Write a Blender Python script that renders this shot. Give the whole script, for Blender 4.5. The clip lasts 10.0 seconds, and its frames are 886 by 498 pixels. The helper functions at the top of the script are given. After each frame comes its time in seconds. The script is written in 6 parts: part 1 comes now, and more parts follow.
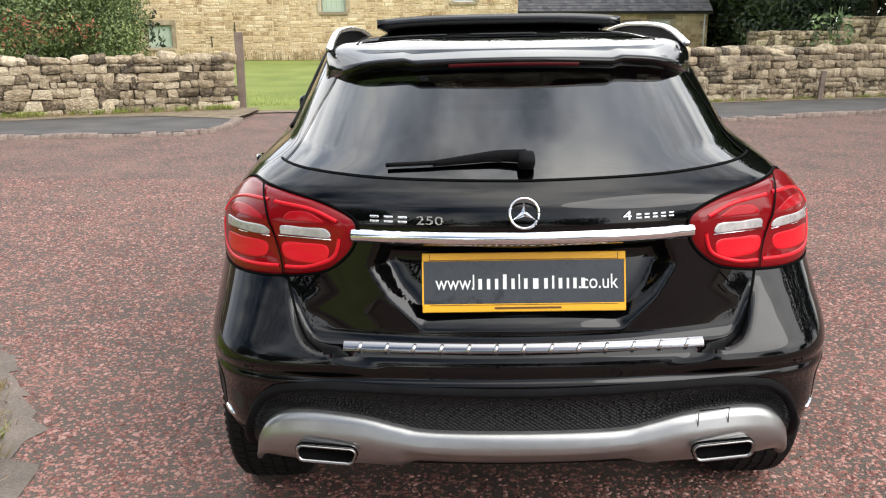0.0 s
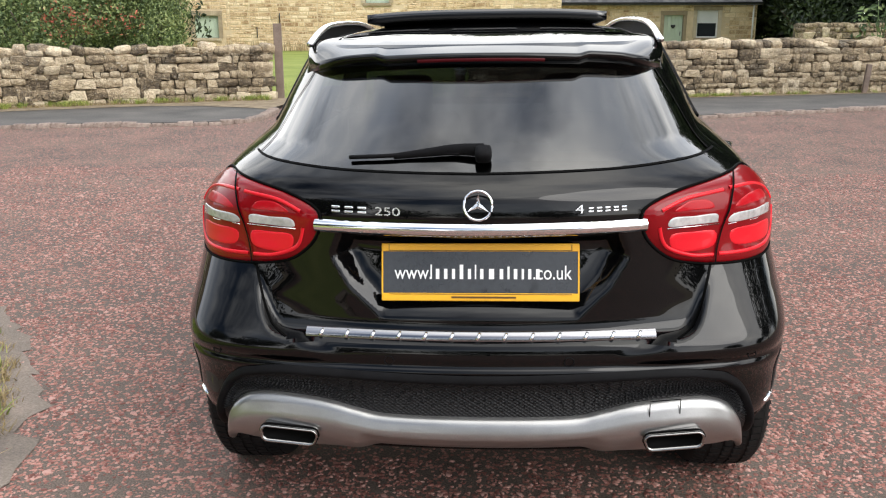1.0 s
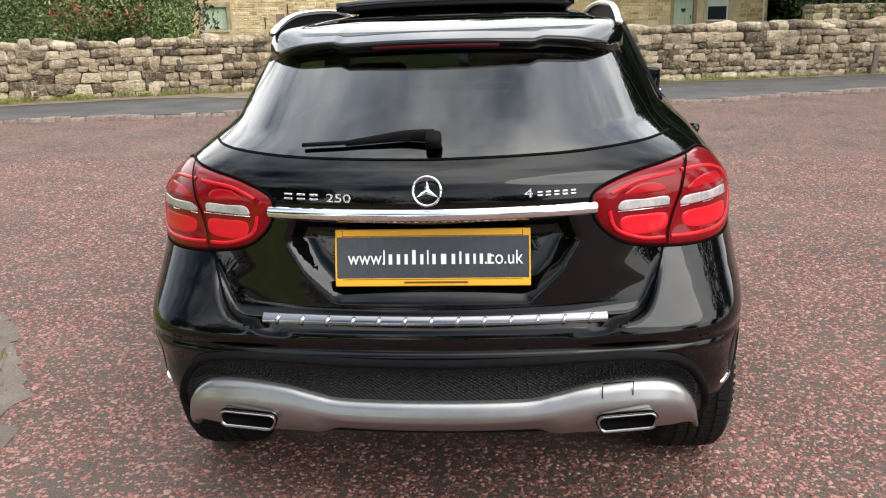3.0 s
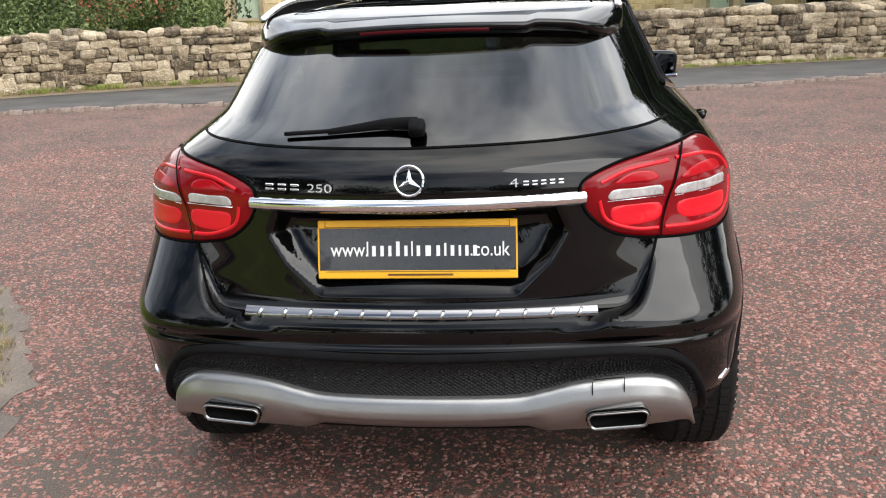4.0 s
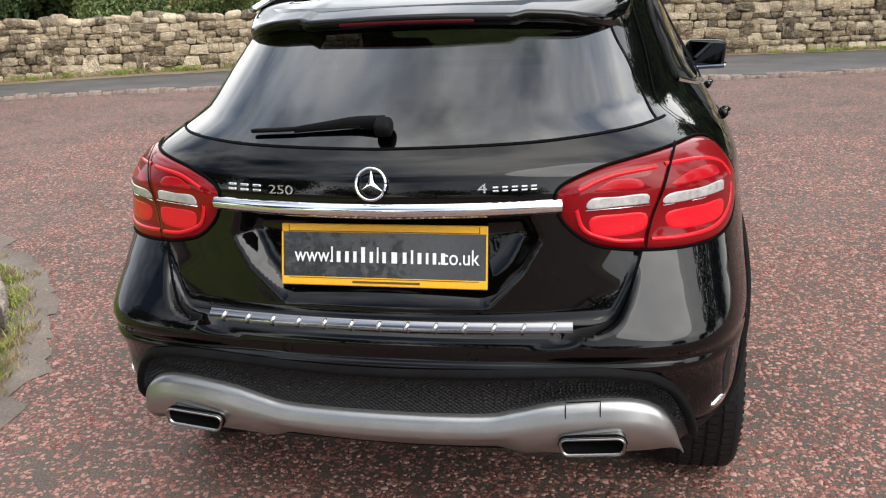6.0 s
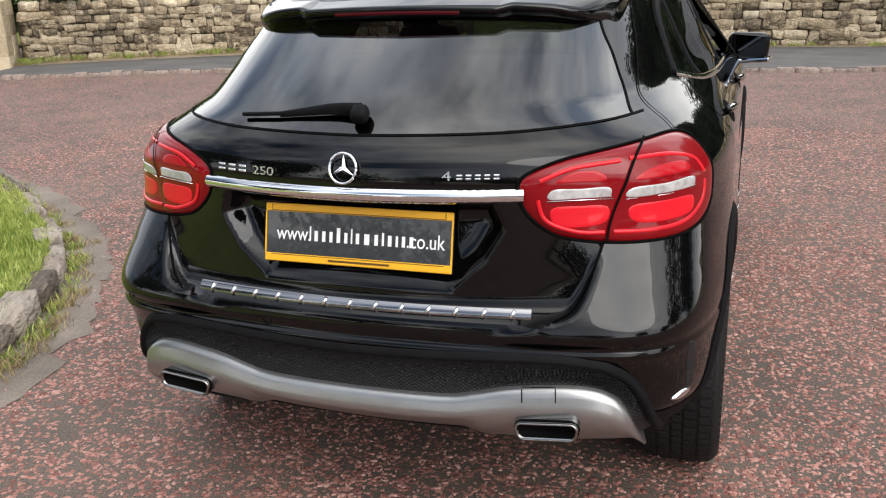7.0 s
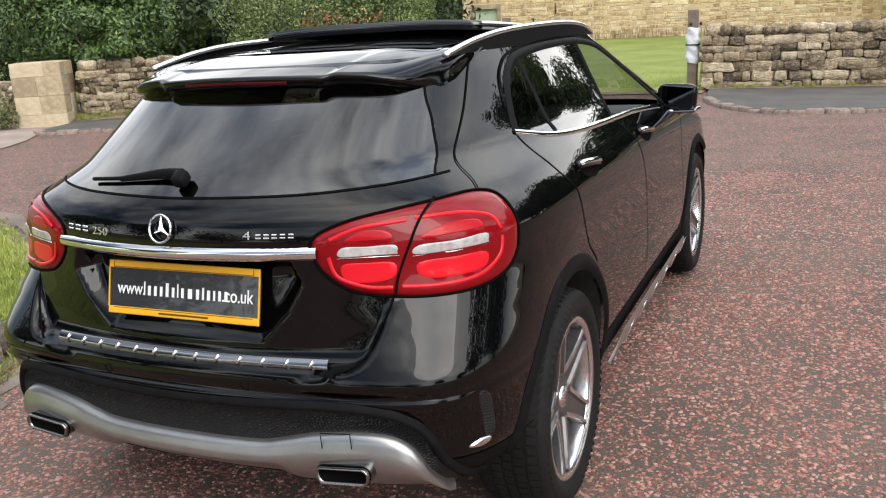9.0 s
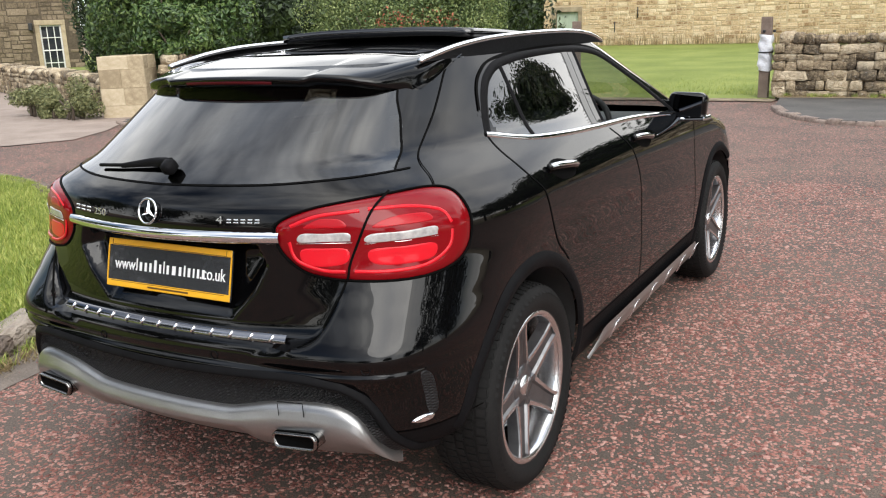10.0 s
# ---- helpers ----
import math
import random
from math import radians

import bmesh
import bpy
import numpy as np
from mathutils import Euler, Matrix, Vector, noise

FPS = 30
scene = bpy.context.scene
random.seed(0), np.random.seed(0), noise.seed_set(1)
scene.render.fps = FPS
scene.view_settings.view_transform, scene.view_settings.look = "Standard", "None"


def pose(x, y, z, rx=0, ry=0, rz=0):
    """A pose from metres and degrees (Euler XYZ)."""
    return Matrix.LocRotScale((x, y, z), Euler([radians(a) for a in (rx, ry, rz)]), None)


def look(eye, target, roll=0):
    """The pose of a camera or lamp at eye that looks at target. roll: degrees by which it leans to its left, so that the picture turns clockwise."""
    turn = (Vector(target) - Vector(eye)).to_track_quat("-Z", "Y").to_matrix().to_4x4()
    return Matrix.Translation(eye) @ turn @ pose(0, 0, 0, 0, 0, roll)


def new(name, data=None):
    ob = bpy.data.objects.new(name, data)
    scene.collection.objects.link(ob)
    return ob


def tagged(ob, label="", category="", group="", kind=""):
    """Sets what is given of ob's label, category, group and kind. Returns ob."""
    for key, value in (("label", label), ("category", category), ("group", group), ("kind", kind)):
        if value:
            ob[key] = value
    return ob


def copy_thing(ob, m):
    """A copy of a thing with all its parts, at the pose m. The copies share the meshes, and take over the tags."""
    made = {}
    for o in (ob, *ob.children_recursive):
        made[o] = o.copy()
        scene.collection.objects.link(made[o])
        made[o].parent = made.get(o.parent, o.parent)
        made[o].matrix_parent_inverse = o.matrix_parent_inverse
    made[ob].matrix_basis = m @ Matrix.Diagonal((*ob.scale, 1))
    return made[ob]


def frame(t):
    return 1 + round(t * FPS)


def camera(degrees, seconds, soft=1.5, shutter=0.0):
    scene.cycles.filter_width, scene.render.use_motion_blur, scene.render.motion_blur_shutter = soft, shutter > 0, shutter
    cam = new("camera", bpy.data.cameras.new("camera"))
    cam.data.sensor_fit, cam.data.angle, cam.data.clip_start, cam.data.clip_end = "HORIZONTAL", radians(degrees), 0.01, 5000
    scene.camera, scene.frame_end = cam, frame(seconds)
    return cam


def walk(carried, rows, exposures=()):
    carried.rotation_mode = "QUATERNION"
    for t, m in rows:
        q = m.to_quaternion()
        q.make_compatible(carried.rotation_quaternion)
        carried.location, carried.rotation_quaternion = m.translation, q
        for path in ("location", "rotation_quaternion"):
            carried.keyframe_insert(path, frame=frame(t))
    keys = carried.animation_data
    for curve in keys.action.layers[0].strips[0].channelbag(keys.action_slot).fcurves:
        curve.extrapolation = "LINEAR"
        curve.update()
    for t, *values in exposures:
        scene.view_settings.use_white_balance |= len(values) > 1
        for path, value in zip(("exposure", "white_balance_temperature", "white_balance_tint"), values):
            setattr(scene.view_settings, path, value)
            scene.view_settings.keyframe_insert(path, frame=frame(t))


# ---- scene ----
cam = camera(53.7, 10.0, soft=1.15)
PATH = [
    (0, (-0.178, -2.056, 1.512), (-0.201, -0.118, 1.019), -0.2),
    (0.5, (-0.045, -2.087, 1.519), (-0.137, -0.153, 1.019), 0.0),
    (1, (0.05, -2.117, 1.527), (-0.076, -0.188, 1.015), -0.1),
    (1.5, (0.104, -2.132, 1.533), (-0.041, -0.206, 1.011), -0.5),
    (2, (0.148, -2.139, 1.531), (0.002, -0.214, 1.009), -0.9),
    (2.5, (0.185, -2.136, 1.53), (0.04, -0.212, 1.004), -1.0),
    (3, (0.217, -2.125, 1.522), (0.057, -0.205, 0.985), -1.1),
    (4.3, (0.365, -2.004, 1.51), (0.098, -0.106, 0.94), -1.3),
    (4.5, (0.376, -1.973, 1.511), (0.098, -0.078, 0.936), -0.5),
    (5, (0.454, -1.908, 1.506), (0.114, -0.023, 0.929), -0.8),
    (5.5, (0.507, -1.867, 1.518), (0.122, 0.006, 0.932), -2.2),
    (5.7, (0.532, -1.857, 1.519), (0.136, 0.013, 0.931), -2.4),
    (6.8, (0.86, -1.843, 1.535), (0.276, -0.034, 0.914), -0.5),
    (7, (0.911, -1.843, 1.537), (0.286, -0.047, 0.915), -1.3),
    (7.5, (1.036, -1.805, 1.528), (0.364, -0.024, 0.916), -3.1),
    (8, (1.222, -1.753, 1.55), (0.502, 0.027, 0.991), -3.0),
    (8.5, (1.38, -1.689, 1.563), (0.618, 0.082, 1.032), -3.5),
    (9, (1.611, -1.707, 1.583), (0.817, 0.053, 1.061), -3.0),
    (9.5, (1.867, -1.743, 1.601), (1.003, -0.015, 1.086), -2.4),
    (10, (2.015, -1.729, 1.594), (1.059, -0.05, 1.081), -2.0),
]
walk(cam, [(t, look(eye, target, roll)) for t, eye, target, roll in PATH], [(0, -0.49), (10, -0.6)])

# ---- world and light ----
world = bpy.data.worlds.new("sky")
scene.world = world
world.use_nodes = True
wn, wl = world.node_tree.nodes, world.node_tree.links
wn.clear()
w_out = wn.new("ShaderNodeOutputWorld")
w_bg = wn.new("ShaderNodeBackground")
w_sky = wn.new("ShaderNodeTexSky")
w_sky.sky_type = "NISHITA"
w_sky.sun_disc = False
w_sky.sun_elevation = radians(38)
w_sky.sun_rotation = radians(135)
w_bg.inputs["Strength"].default_value = 0.15
w_noise = wn.new("ShaderNodeTexNoise")
w_noise.noise_dimensions = "4D"
w_noise.inputs["W"].default_value = 6.31
w_noise.inputs["Scale"].default_value = 1.25
w_noise.inputs["Detail"].default_value = 6.0
w_noise.inputs["Roughness"].default_value = 0.55
w_noise.inputs["Distortion"].default_value = 0.15
w_ramp = wn.new("ShaderNodeValToRGB")
w_ramp.color_ramp.elements[0].position = 0.39
w_ramp.color_ramp.elements[1].position = 0.54
w_noise2 = wn.new("ShaderNodeTexNoise")
w_noise2.noise_dimensions = "4D"
w_noise2.inputs["W"].default_value = 10.33
w_noise2.inputs["Scale"].default_value = 1.9
w_noise2.inputs["Detail"].default_value = 4.0
w_cloud = wn.new("ShaderNodeValToRGB")
w_cloud.color_ramp.elements[0].position = 0.36
w_cloud.color_ramp.elements[0].color = (8.0, 9.6, 12.5, 1)
w_cloud.color_ramp.elements[1].position = 0.64
w_cloud.color_ramp.elements[1].color = (34.0, 33.4, 32.0, 1)
w_mix = wn.new("ShaderNodeMix")
w_mix.data_type = "RGBA"
wl.new(w_noise.outputs["Fac"], w_ramp.inputs["Fac"])
wl.new(w_noise2.outputs["Fac"], w_cloud.inputs["Fac"])
wl.new(w_ramp.outputs["Color"], w_mix.inputs["Factor"])
wl.new(w_sky.outputs["Color"], w_mix.inputs["A"])
wl.new(w_cloud.outputs["Color"], w_mix.inputs["B"])
w_co = wn.new("ShaderNodeTexCoord")
w_dot = wn.new("ShaderNodeVectorMath")
w_dot.operation = "DOT_PRODUCT"
w_dot.inputs[1].default_value = Vector((13, -13, 14.4)).normalized()
w_halo = wn.new("ShaderNodeMapRange")
w_halo.interpolation_type = "SMOOTHERSTEP"
w_halo.inputs["From Min"].default_value, w_halo.inputs["From Max"].default_value = 0.55, 1.0
w_glow = wn.new("ShaderNodeMix")
w_glow.data_type, w_glow.blend_type = "RGBA", "ADD"
w_glow.inputs["B"].default_value = (9.0, 8.7, 8.2, 1)
wl.new(w_co.outputs["Generated"], w_dot.inputs[0])
wl.new(w_dot.outputs["Value"], w_halo.inputs["Value"])
wl.new(w_halo.outputs["Result"], w_glow.inputs["Factor"])
wl.new(w_mix.outputs["Result"], w_glow.inputs["A"])
wl.new(w_glow.outputs["Result"], w_bg.inputs["Color"])
wl.new(w_bg.outputs["Background"], w_out.inputs["Surface"])

sun = new("sun", bpy.data.lights.new("sun", "SUN"))
sun.data.energy = 2.3
sun.data.angle = radians(42)
sun.data.color = (1.0, 0.97, 0.93)
sun.matrix_world = look((13, -13, 14.4), (0, 0, 0))


# ---- materials ----
def material(name, colours, rough=0.6, scale=6.0, fine=60.0, bump=0.0, metal=0.0, coat=0.0, per="", spec=0.5, bump_scale=None, distance=0.01, vary=0.42):
    """Noise-varied surface. colours: dark, light. per: 'object' or 'island' adds a shift of its own to each piece."""
    m = bpy.data.materials.new(name)
    m.use_nodes = True
    n, l = m.node_tree.nodes, m.node_tree.links
    b = n["Principled BSDF"]
    b.inputs["Roughness"].default_value = rough
    b.inputs["Metallic"].default_value = metal
    b.inputs["Coat Weight"].default_value = coat
    b.inputs["Coat Roughness"].default_value = 0.02
    b.inputs["Specular IOR Level"].default_value = spec
    co = n.new("ShaderNodeTexCoord")
    big, small = n.new("ShaderNodeTexNoise"), n.new("ShaderNodeTexNoise")
    for t, s in ((big, scale), (small, fine)):
        t.inputs["Scale"].default_value = s
        t.inputs["Detail"].default_value = 5.0
        l.new(co.outputs["Object"], t.inputs["Vector"])
    mean = n.new("ShaderNodeMix")
    mean.inputs["Factor"].default_value = 0.45
    l.new(big.outputs["Fac"], mean.inputs["A"])
    l.new(small.outputs["Fac"], mean.inputs["B"])
    value = mean.outputs["Result"]
    if per:
        info = n.new("ShaderNodeObjectInfo" if per == "object" else "ShaderNodeNewGeometry")
        shift = n.new("ShaderNodeMath")
        shift.operation = "MULTIPLY_ADD"
        shift.inputs[1].default_value = vary
        l.new(info.outputs["Random" if per == "object" else "Random Per Island"], shift.inputs[0])
        add = n.new("ShaderNodeMath")
        add.operation = "SUBTRACT"
        add.inputs[1].default_value = vary / 2
        l.new(value, shift.inputs[2])
        l.new(shift.outputs[0], add.inputs[0])
        value = add.outputs[0]
    ramp = n.new("ShaderNodeValToRGB")
    e = ramp.color_ramp.elements
    e[0].position, e[1].position = 0.3, 0.72
    e[0].color, e[1].color = (*colours[0], 1), (*colours[-1], 1)
    if len(colours) == 3:
        mid = e.new(0.5)
        mid.color = (*colours[1], 1)
    l.new(value, ramp.inputs["Fac"])
    l.new(ramp.outputs["Color"], b.inputs["Base Color"])
    if bump:
        bp = n.new("ShaderNodeBump")
        bp.inputs["Strength"].default_value = bump
        bp.inputs["Distance"].default_value = distance
        src = small
        if bump_scale:
            src = n.new("ShaderNodeTexNoise")
            src.inputs["Scale"].default_value = bump_scale
            src.inputs["Detail"].default_value = 6.0
            l.new(co.outputs["Object"], src.inputs["Vector"])
        l.new(src.outputs["Fac"], bp.inputs["Height"])
        l.new(bp.outputs["Normal"], b.inputs["Normal"])
    return m


def plain(name, colour, rough, metal=0.0, coat=0.0, spec=0.5):
    m = bpy.data.materials.new(name)
    m.use_nodes = True
    b = m.node_tree.nodes["Principled BSDF"]
    b.inputs["Base Color"].default_value = (*colour, 1)
    b.inputs["Roughness"].default_value = rough
    b.inputs["Metallic"].default_value = metal
    b.inputs["Coat Weight"].default_value = coat
    b.inputs["Coat Roughness"].default_value = 0.02
    b.inputs["Specular IOR Level"].default_value = spec
    return m


def glass(name, tint, ior=1.5):
    m = bpy.data.materials.new(name)
    m.use_nodes = True
    n, l = m.node_tree.nodes, m.node_tree.links
    n.clear()
    out = n.new("ShaderNodeOutputMaterial")
    clear, gloss, mix, rim, power, scale = (n.new(k) for k in ("ShaderNodeBsdfTransparent", "ShaderNodeBsdfGlossy", "ShaderNodeMixShader", "ShaderNodeLayerWeight", "ShaderNodeMath", "ShaderNodeMath"))
    clear.inputs["Color"].default_value = (*tint, 1)
    gloss.inputs["Roughness"].default_value = 0.0
    power.operation, power.inputs[1].default_value = "POWER", 3.2
    scale.operation, scale.inputs[1].default_value, scale.inputs[2].default_value = "MULTIPLY_ADD", 0.92, 0.02 + 0.12 * (ior - 1)
    l.new(rim.outputs["Facing"], power.inputs[0])
    l.new(power.outputs[0], scale.inputs[0])
    l.new(scale.outputs[0], mix.inputs[0])
    l.new(clear.outputs[0], mix.inputs[1])
    l.new(gloss.outputs[0], mix.inputs[2])
    l.new(mix.outputs[0], out.inputs[0])
    return m


def road_material():
    """Worn grey-brown asphalt with pinkish red stone chippings pressed into it."""
    m = bpy.data.materials.new("red chip asphalt")
    m.use_nodes = True
    n, l = m.node_tree.nodes, m.node_tree.links
    b = n["Principled BSDF"]
    b.inputs["Roughness"].default_value = 0.8
    co = n.new("ShaderNodeTexCoord")

    def noise_at(scale, detail=4.0):
        t = n.new("ShaderNodeTexNoise")
        t.inputs["Scale"].default_value = scale
        t.inputs["Detail"].default_value = detail
        l.new(co.outputs["Object"], t.inputs["Vector"])
        return t.outputs["Fac"]

    def ramp(src, a, c, pa=0.4, pc=0.6):
        r = n.new("ShaderNodeValToRGB")
        r.color_ramp.elements[0].position, r.color_ramp.elements[1].position = pa, pc
        r.color_ramp.elements[0].color, r.color_ramp.elements[1].color = (*a, 1), (*c, 1)
        l.new(src, r.inputs["Fac"])
        return r.outputs["Color"]

    def mix(fac, a, c):
        x = n.new("ShaderNodeMix")
        x.data_type = "RGBA"
        l.new(fac, x.inputs["Factor"])
        l.new(a, x.inputs["A"])
        l.new(c, x.inputs["B"])
        return x.outputs["Result"]

    warp = n.new("ShaderNodeTexNoise")
    warp.inputs["Scale"].default_value = 40.0
    l.new(co.outputs["Object"], warp.inputs["Vector"])
    shifted = n.new("ShaderNodeMixRGB")
    shifted.blend_type = "LINEAR_LIGHT"
    shifted.inputs[0].default_value = 0.012
    l.new(co.outputs["Object"], shifted.inputs[1])
    l.new(warp.outputs["Color"], shifted.inputs[2])
    cell = n.new("ShaderNodeTexVoronoi")
    cell.inputs["Scale"].default_value = 66.0
    cell.inputs["Randomness"].default_value = 1.0
    l.new(shifted.outputs[0], cell.inputs["Vector"])
    split = n.new("ShaderNodeSeparateColor")
    l.new(cell.outputs["Color"], split.inputs["Color"])
    # where chips survive: patchy wear at the scale of half a metre
    wear = noise_at(2.2, 6.0)
    clump = noise_at(13.0, 4.0)
    s1 = n.new("ShaderNodeMath"); s1.operation = "MULTIPLY_ADD"; s1.inputs[1].default_value = 0.9
    l.new(wear, s1.inputs[0]); l.new(split.outputs["Red"], s1.inputs[2])
    s2 = n.new("ShaderNodeMath"); s2.operation = "MULTIPLY_ADD"; s2.inputs[1].default_value = 1.0
    l.new(clump, s2.inputs[0]); l.new(s1.outputs[0], s2.inputs[2])
    cut = n.new("ShaderNodeMath"); cut.operation = "GREATER_THAN"; cut.inputs[1].default_value = 1.50
    l.new(s2.outputs[0], cut.inputs[0])
    near = n.new("ShaderNodeMath"); near.operation = "LESS_THAN"; near.inputs[1].default_value = 0.56
    l.new(cell.outputs["Distance"], near.inputs[0])
    chip = n.new("ShaderNodeMath"); chip.operation = "MULTIPLY"
    l.new(cut.outputs[0], chip.inputs[0]); l.new(near.outputs[0], chip.inputs[1])
    base = ramp(noise_at(150.0, 5.0), (0.045, 0.035, 0.028), (0.215, 0.165, 0.132), 0.3, 0.72)
    blot = ramp(noise_at(1.1, 6.0), (0.66, 0.66, 0.66), (1.0, 0.97, 0.94), 0.35, 0.7)
    mul = n.new("ShaderNodeMixRGB"); mul.blend_type = "MULTIPLY"; mul.inputs[0].default_value = 1.0
    l.new(base, mul.inputs[1]); l.new(blot, mul.inputs[2])
    red = ramp(split.outputs["Green"], (0.21, 0.075, 0.056), (0.46, 0.225, 0.18), 0.0, 1.0)
    colour = mix(chip.outputs[0], mul.outputs[0], red)
    l.new(colour, b.inputs["Base Color"])
    h = n.new("ShaderNodeMath"); h.operation = "MULTIPLY_ADD"; h.inputs[1].default_value = 0.6
    l.new(chip.outputs[0], h.inputs[0]); l.new(noise_at(180.0, 3.0), h.inputs[2])
    bp = n.new("ShaderNodeBump")
    bp.inputs["Strength"].default_value = 0.7
    bp.inputs["Distance"].default_value = 0.006
    l.new(h.outputs[0], bp.inputs["Height"])
    l.new(bp.outputs["Normal"], b.inputs["Normal"])
    return m


PAINT = plain("black car paint", (0.0018, 0.0018, 0.0021), 0.5, coat=1.0, spec=0.0)
PLASTIC = material("black textured plastic", [(0.004, 0.004, 0.0045), (0.009, 0.009, 0.010)], 0.6, 20, 400, 0.12, spec=0.07)
PAINT.node_tree.nodes["Principled BSDF"].inputs["Coat IOR"].default_value = 1.43
GAP = plain("dark panel gap", (0.002, 0.002, 0.002), 0.7, spec=0.05)
RUBBER = material("tyre rubber", [(0.004, 0.004, 0.004), (0.011, 0.0107, 0.0105)], 0.75, 8, 120, 0.1, spec=0.25)
CHROME = plain("chrome", (0.85, 0.86, 0.88), 0.06, metal=1.0)
SATIN = material("satin silver paint", [(0.30, 0.298, 0.295), (0.37, 0.367, 0.363)], 0.29, 15, 300, 0.02, metal=0.85)
RIM = material("dark grey wheel paint", [(0.13, 0.13, 0.135), (0.19, 0.19, 0.195)], 0.3, 20, 200, 0.0, metal=0.8)
MACHINED = plain("machined alloy", (0.78, 0.78, 0.79), 0.25, metal=1.0)
RED = plain("red lamp lens", (0.19, 0.001, 0.004), 0.4, coat=0.6, spec=0.05)
RED_BRIGHT = plain("bright red light guide", (0.62, 0.010, 0.020), 0.3, coat=0.4, spec=0.1)
RED_DEEP = plain("deep red lamp cell", (0.38, 0.004, 0.010), 0.3, coat=0.4, spec=0.1)
CLEAR_BAR = material("clear lamp bar", [(0.26, 0.25, 0.25), (0.55, 0.53, 0.52)], 0.15, 30, 90, 0.05, coat=1.0)
TINTED = glass("privacy glass", (0.05, 0.055, 0.06), 1.75)
CLEAR_GLASS = glass("clear glass", (0.75, 0.8, 0.78), 1.45)
ROOF_GLASS = plain("dark roof glass", (0.004, 0.004, 0.005), 0.02, coat=1.0)
MIRROR = plain("mirror glass", (0.8, 0.82, 0.84), 0.01, metal=1.0)
# Dark base colour stands in for dark trees reflected in the mirror
MIRROR_DARK = plain("mirror glass with dark trees in tone", (0.05, 0.052, 0.056), 0.03, metal=1.0)
CABIN = material("black cabin trim", [(0.012, 0.012, 0.012), (0.03, 0.03, 0.03)], 0.7, 12, 200, 0.1)
CABIN_GREY = material("grey cabin trim", [(0.22, 0.22, 0.21), (0.32, 0.32, 0.31)], 0.6, 12, 200, 0.1)
YELLOW = plain("amber plate border", (0.78, 0.40, 0.015), 0.4)
PLATE_BLACK = material("dark plate face", [(0.016, 0.017, 0.02), (0.028, 0.03, 0.034)], 0.25, 10, 80, coat=0.6)
WHITE_INK = plain("white lettering", (0.82, 0.82, 0.82), 0.5)
DARK_INK = plain("dark brown ink", (0.10, 0.045, 0.004), 0.5)
ROAD = road_material()
TARMAC = material("dark pavement asphalt", [(0.045, 0.042, 0.040), (0.085, 0.079, 0.073), (0.135, 0.122, 0.11)], 0.85, 1.5, 160, 0.5, distance=0.004)
KERB = material("weathered kerb stone", [(0.13, 0.095, 0.078), (0.27, 0.205, 0.17), (0.38, 0.31, 0.26)], 0.9, 5, 70, 0.8, per="object", distance=0.008, vary=0.14)
CONCRETE = material("worn concrete edging", [(0.11, 0.083, 0.064), (0.25, 0.195, 0.155), (0.39, 0.33, 0.27)], 0.9, 1.2, 6, 1.0, per="object", distance=0.08, bump_scale=4.0)


def lichened_stone():
    """Beige field stone: each stone a shade of its own, with dark algae in broad patches and pale lichen spots."""
    m = material("lichened field stone", [(0.11, 0.083, 0.054), (0.47, 0.365, 0.235), (0.76, 0.64, 0.46)], 0.92, 3.0, 16, 1.0, per="object", distance=0.07, bump_scale=8.0, vary=0.38)
    n, l = m.node_tree.nodes, m.node_tree.links
    b = n["Principled BSDF"]
    colour = b.inputs["Base Color"].links[0].from_socket
    where = n.new("ShaderNodeNewGeometry")
    for scale, detail, low, high, paint in ((1.3, 8.0, 0.53, 0.70, (0.12, 0.105, 0.085)), (24.0, 6.0, 0.60, 0.68, (0.80, 0.77, 0.68))):
        t, r, x = n.new("ShaderNodeTexNoise"), n.new("ShaderNodeMapRange"), n.new("ShaderNodeMix")
        t.inputs["Scale"].default_value, t.inputs["Detail"].default_value = scale, detail
        t.inputs["Roughness"].default_value = 0.7
        l.new(where.outputs["Position"], t.inputs["Vector"])
        r.inputs["From Min"].default_value, r.inputs["From Max"].default_value = low, high
        r.inputs["To Max"].default_value = 0.72
        l.new(t.outputs["Fac"], r.inputs["Value"])
        x.data_type = "RGBA"
        l.new(r.outputs["Result"], x.inputs["Factor"])
        l.new(colour, x.inputs["A"])
        x.inputs["B"].default_value = (*paint, 1)
        colour = x.outputs["Result"]
    l.new(colour, b.inputs["Base Color"])
    return m


STONE = lichened_stone()
CHIP = material("pinkish red stone chip", [(0.15, 0.055, 0.043), (0.29, 0.122, 0.095), (0.46, 0.265, 0.22)], 0.75, 30, 260, 0.5, per="island", distance=0.003, vary=0.6)
WORN = material("worn dusty asphalt", [(0.085, 0.069, 0.057), (0.175, 0.143, 0.117), (0.31, 0.25, 0.20)], 0.9, 2.2, 130, 0.8, distance=0.006)
MORTAR = material("dark earth joint", [(0.05, 0.038, 0.026), (0.17, 0.133, 0.092)], 0.95, 10, 60, 1.0)
SANDSTONE = material("dressed sandstone", [(0.30, 0.235, 0.15), (0.48, 0.39, 0.26), (0.60, 0.51, 0.37)], 0.9, 4, 50, 0.6, per="object", distance=0.01)
HOUSE = material("golden house stone", [(0.32, 0.20, 0.10), (0.68, 0.51, 0.30), (0.86, 0.73, 0.51)], 0.92, 1.3, 16, 0.8, per="island", distance=0.03, vary=0.26)
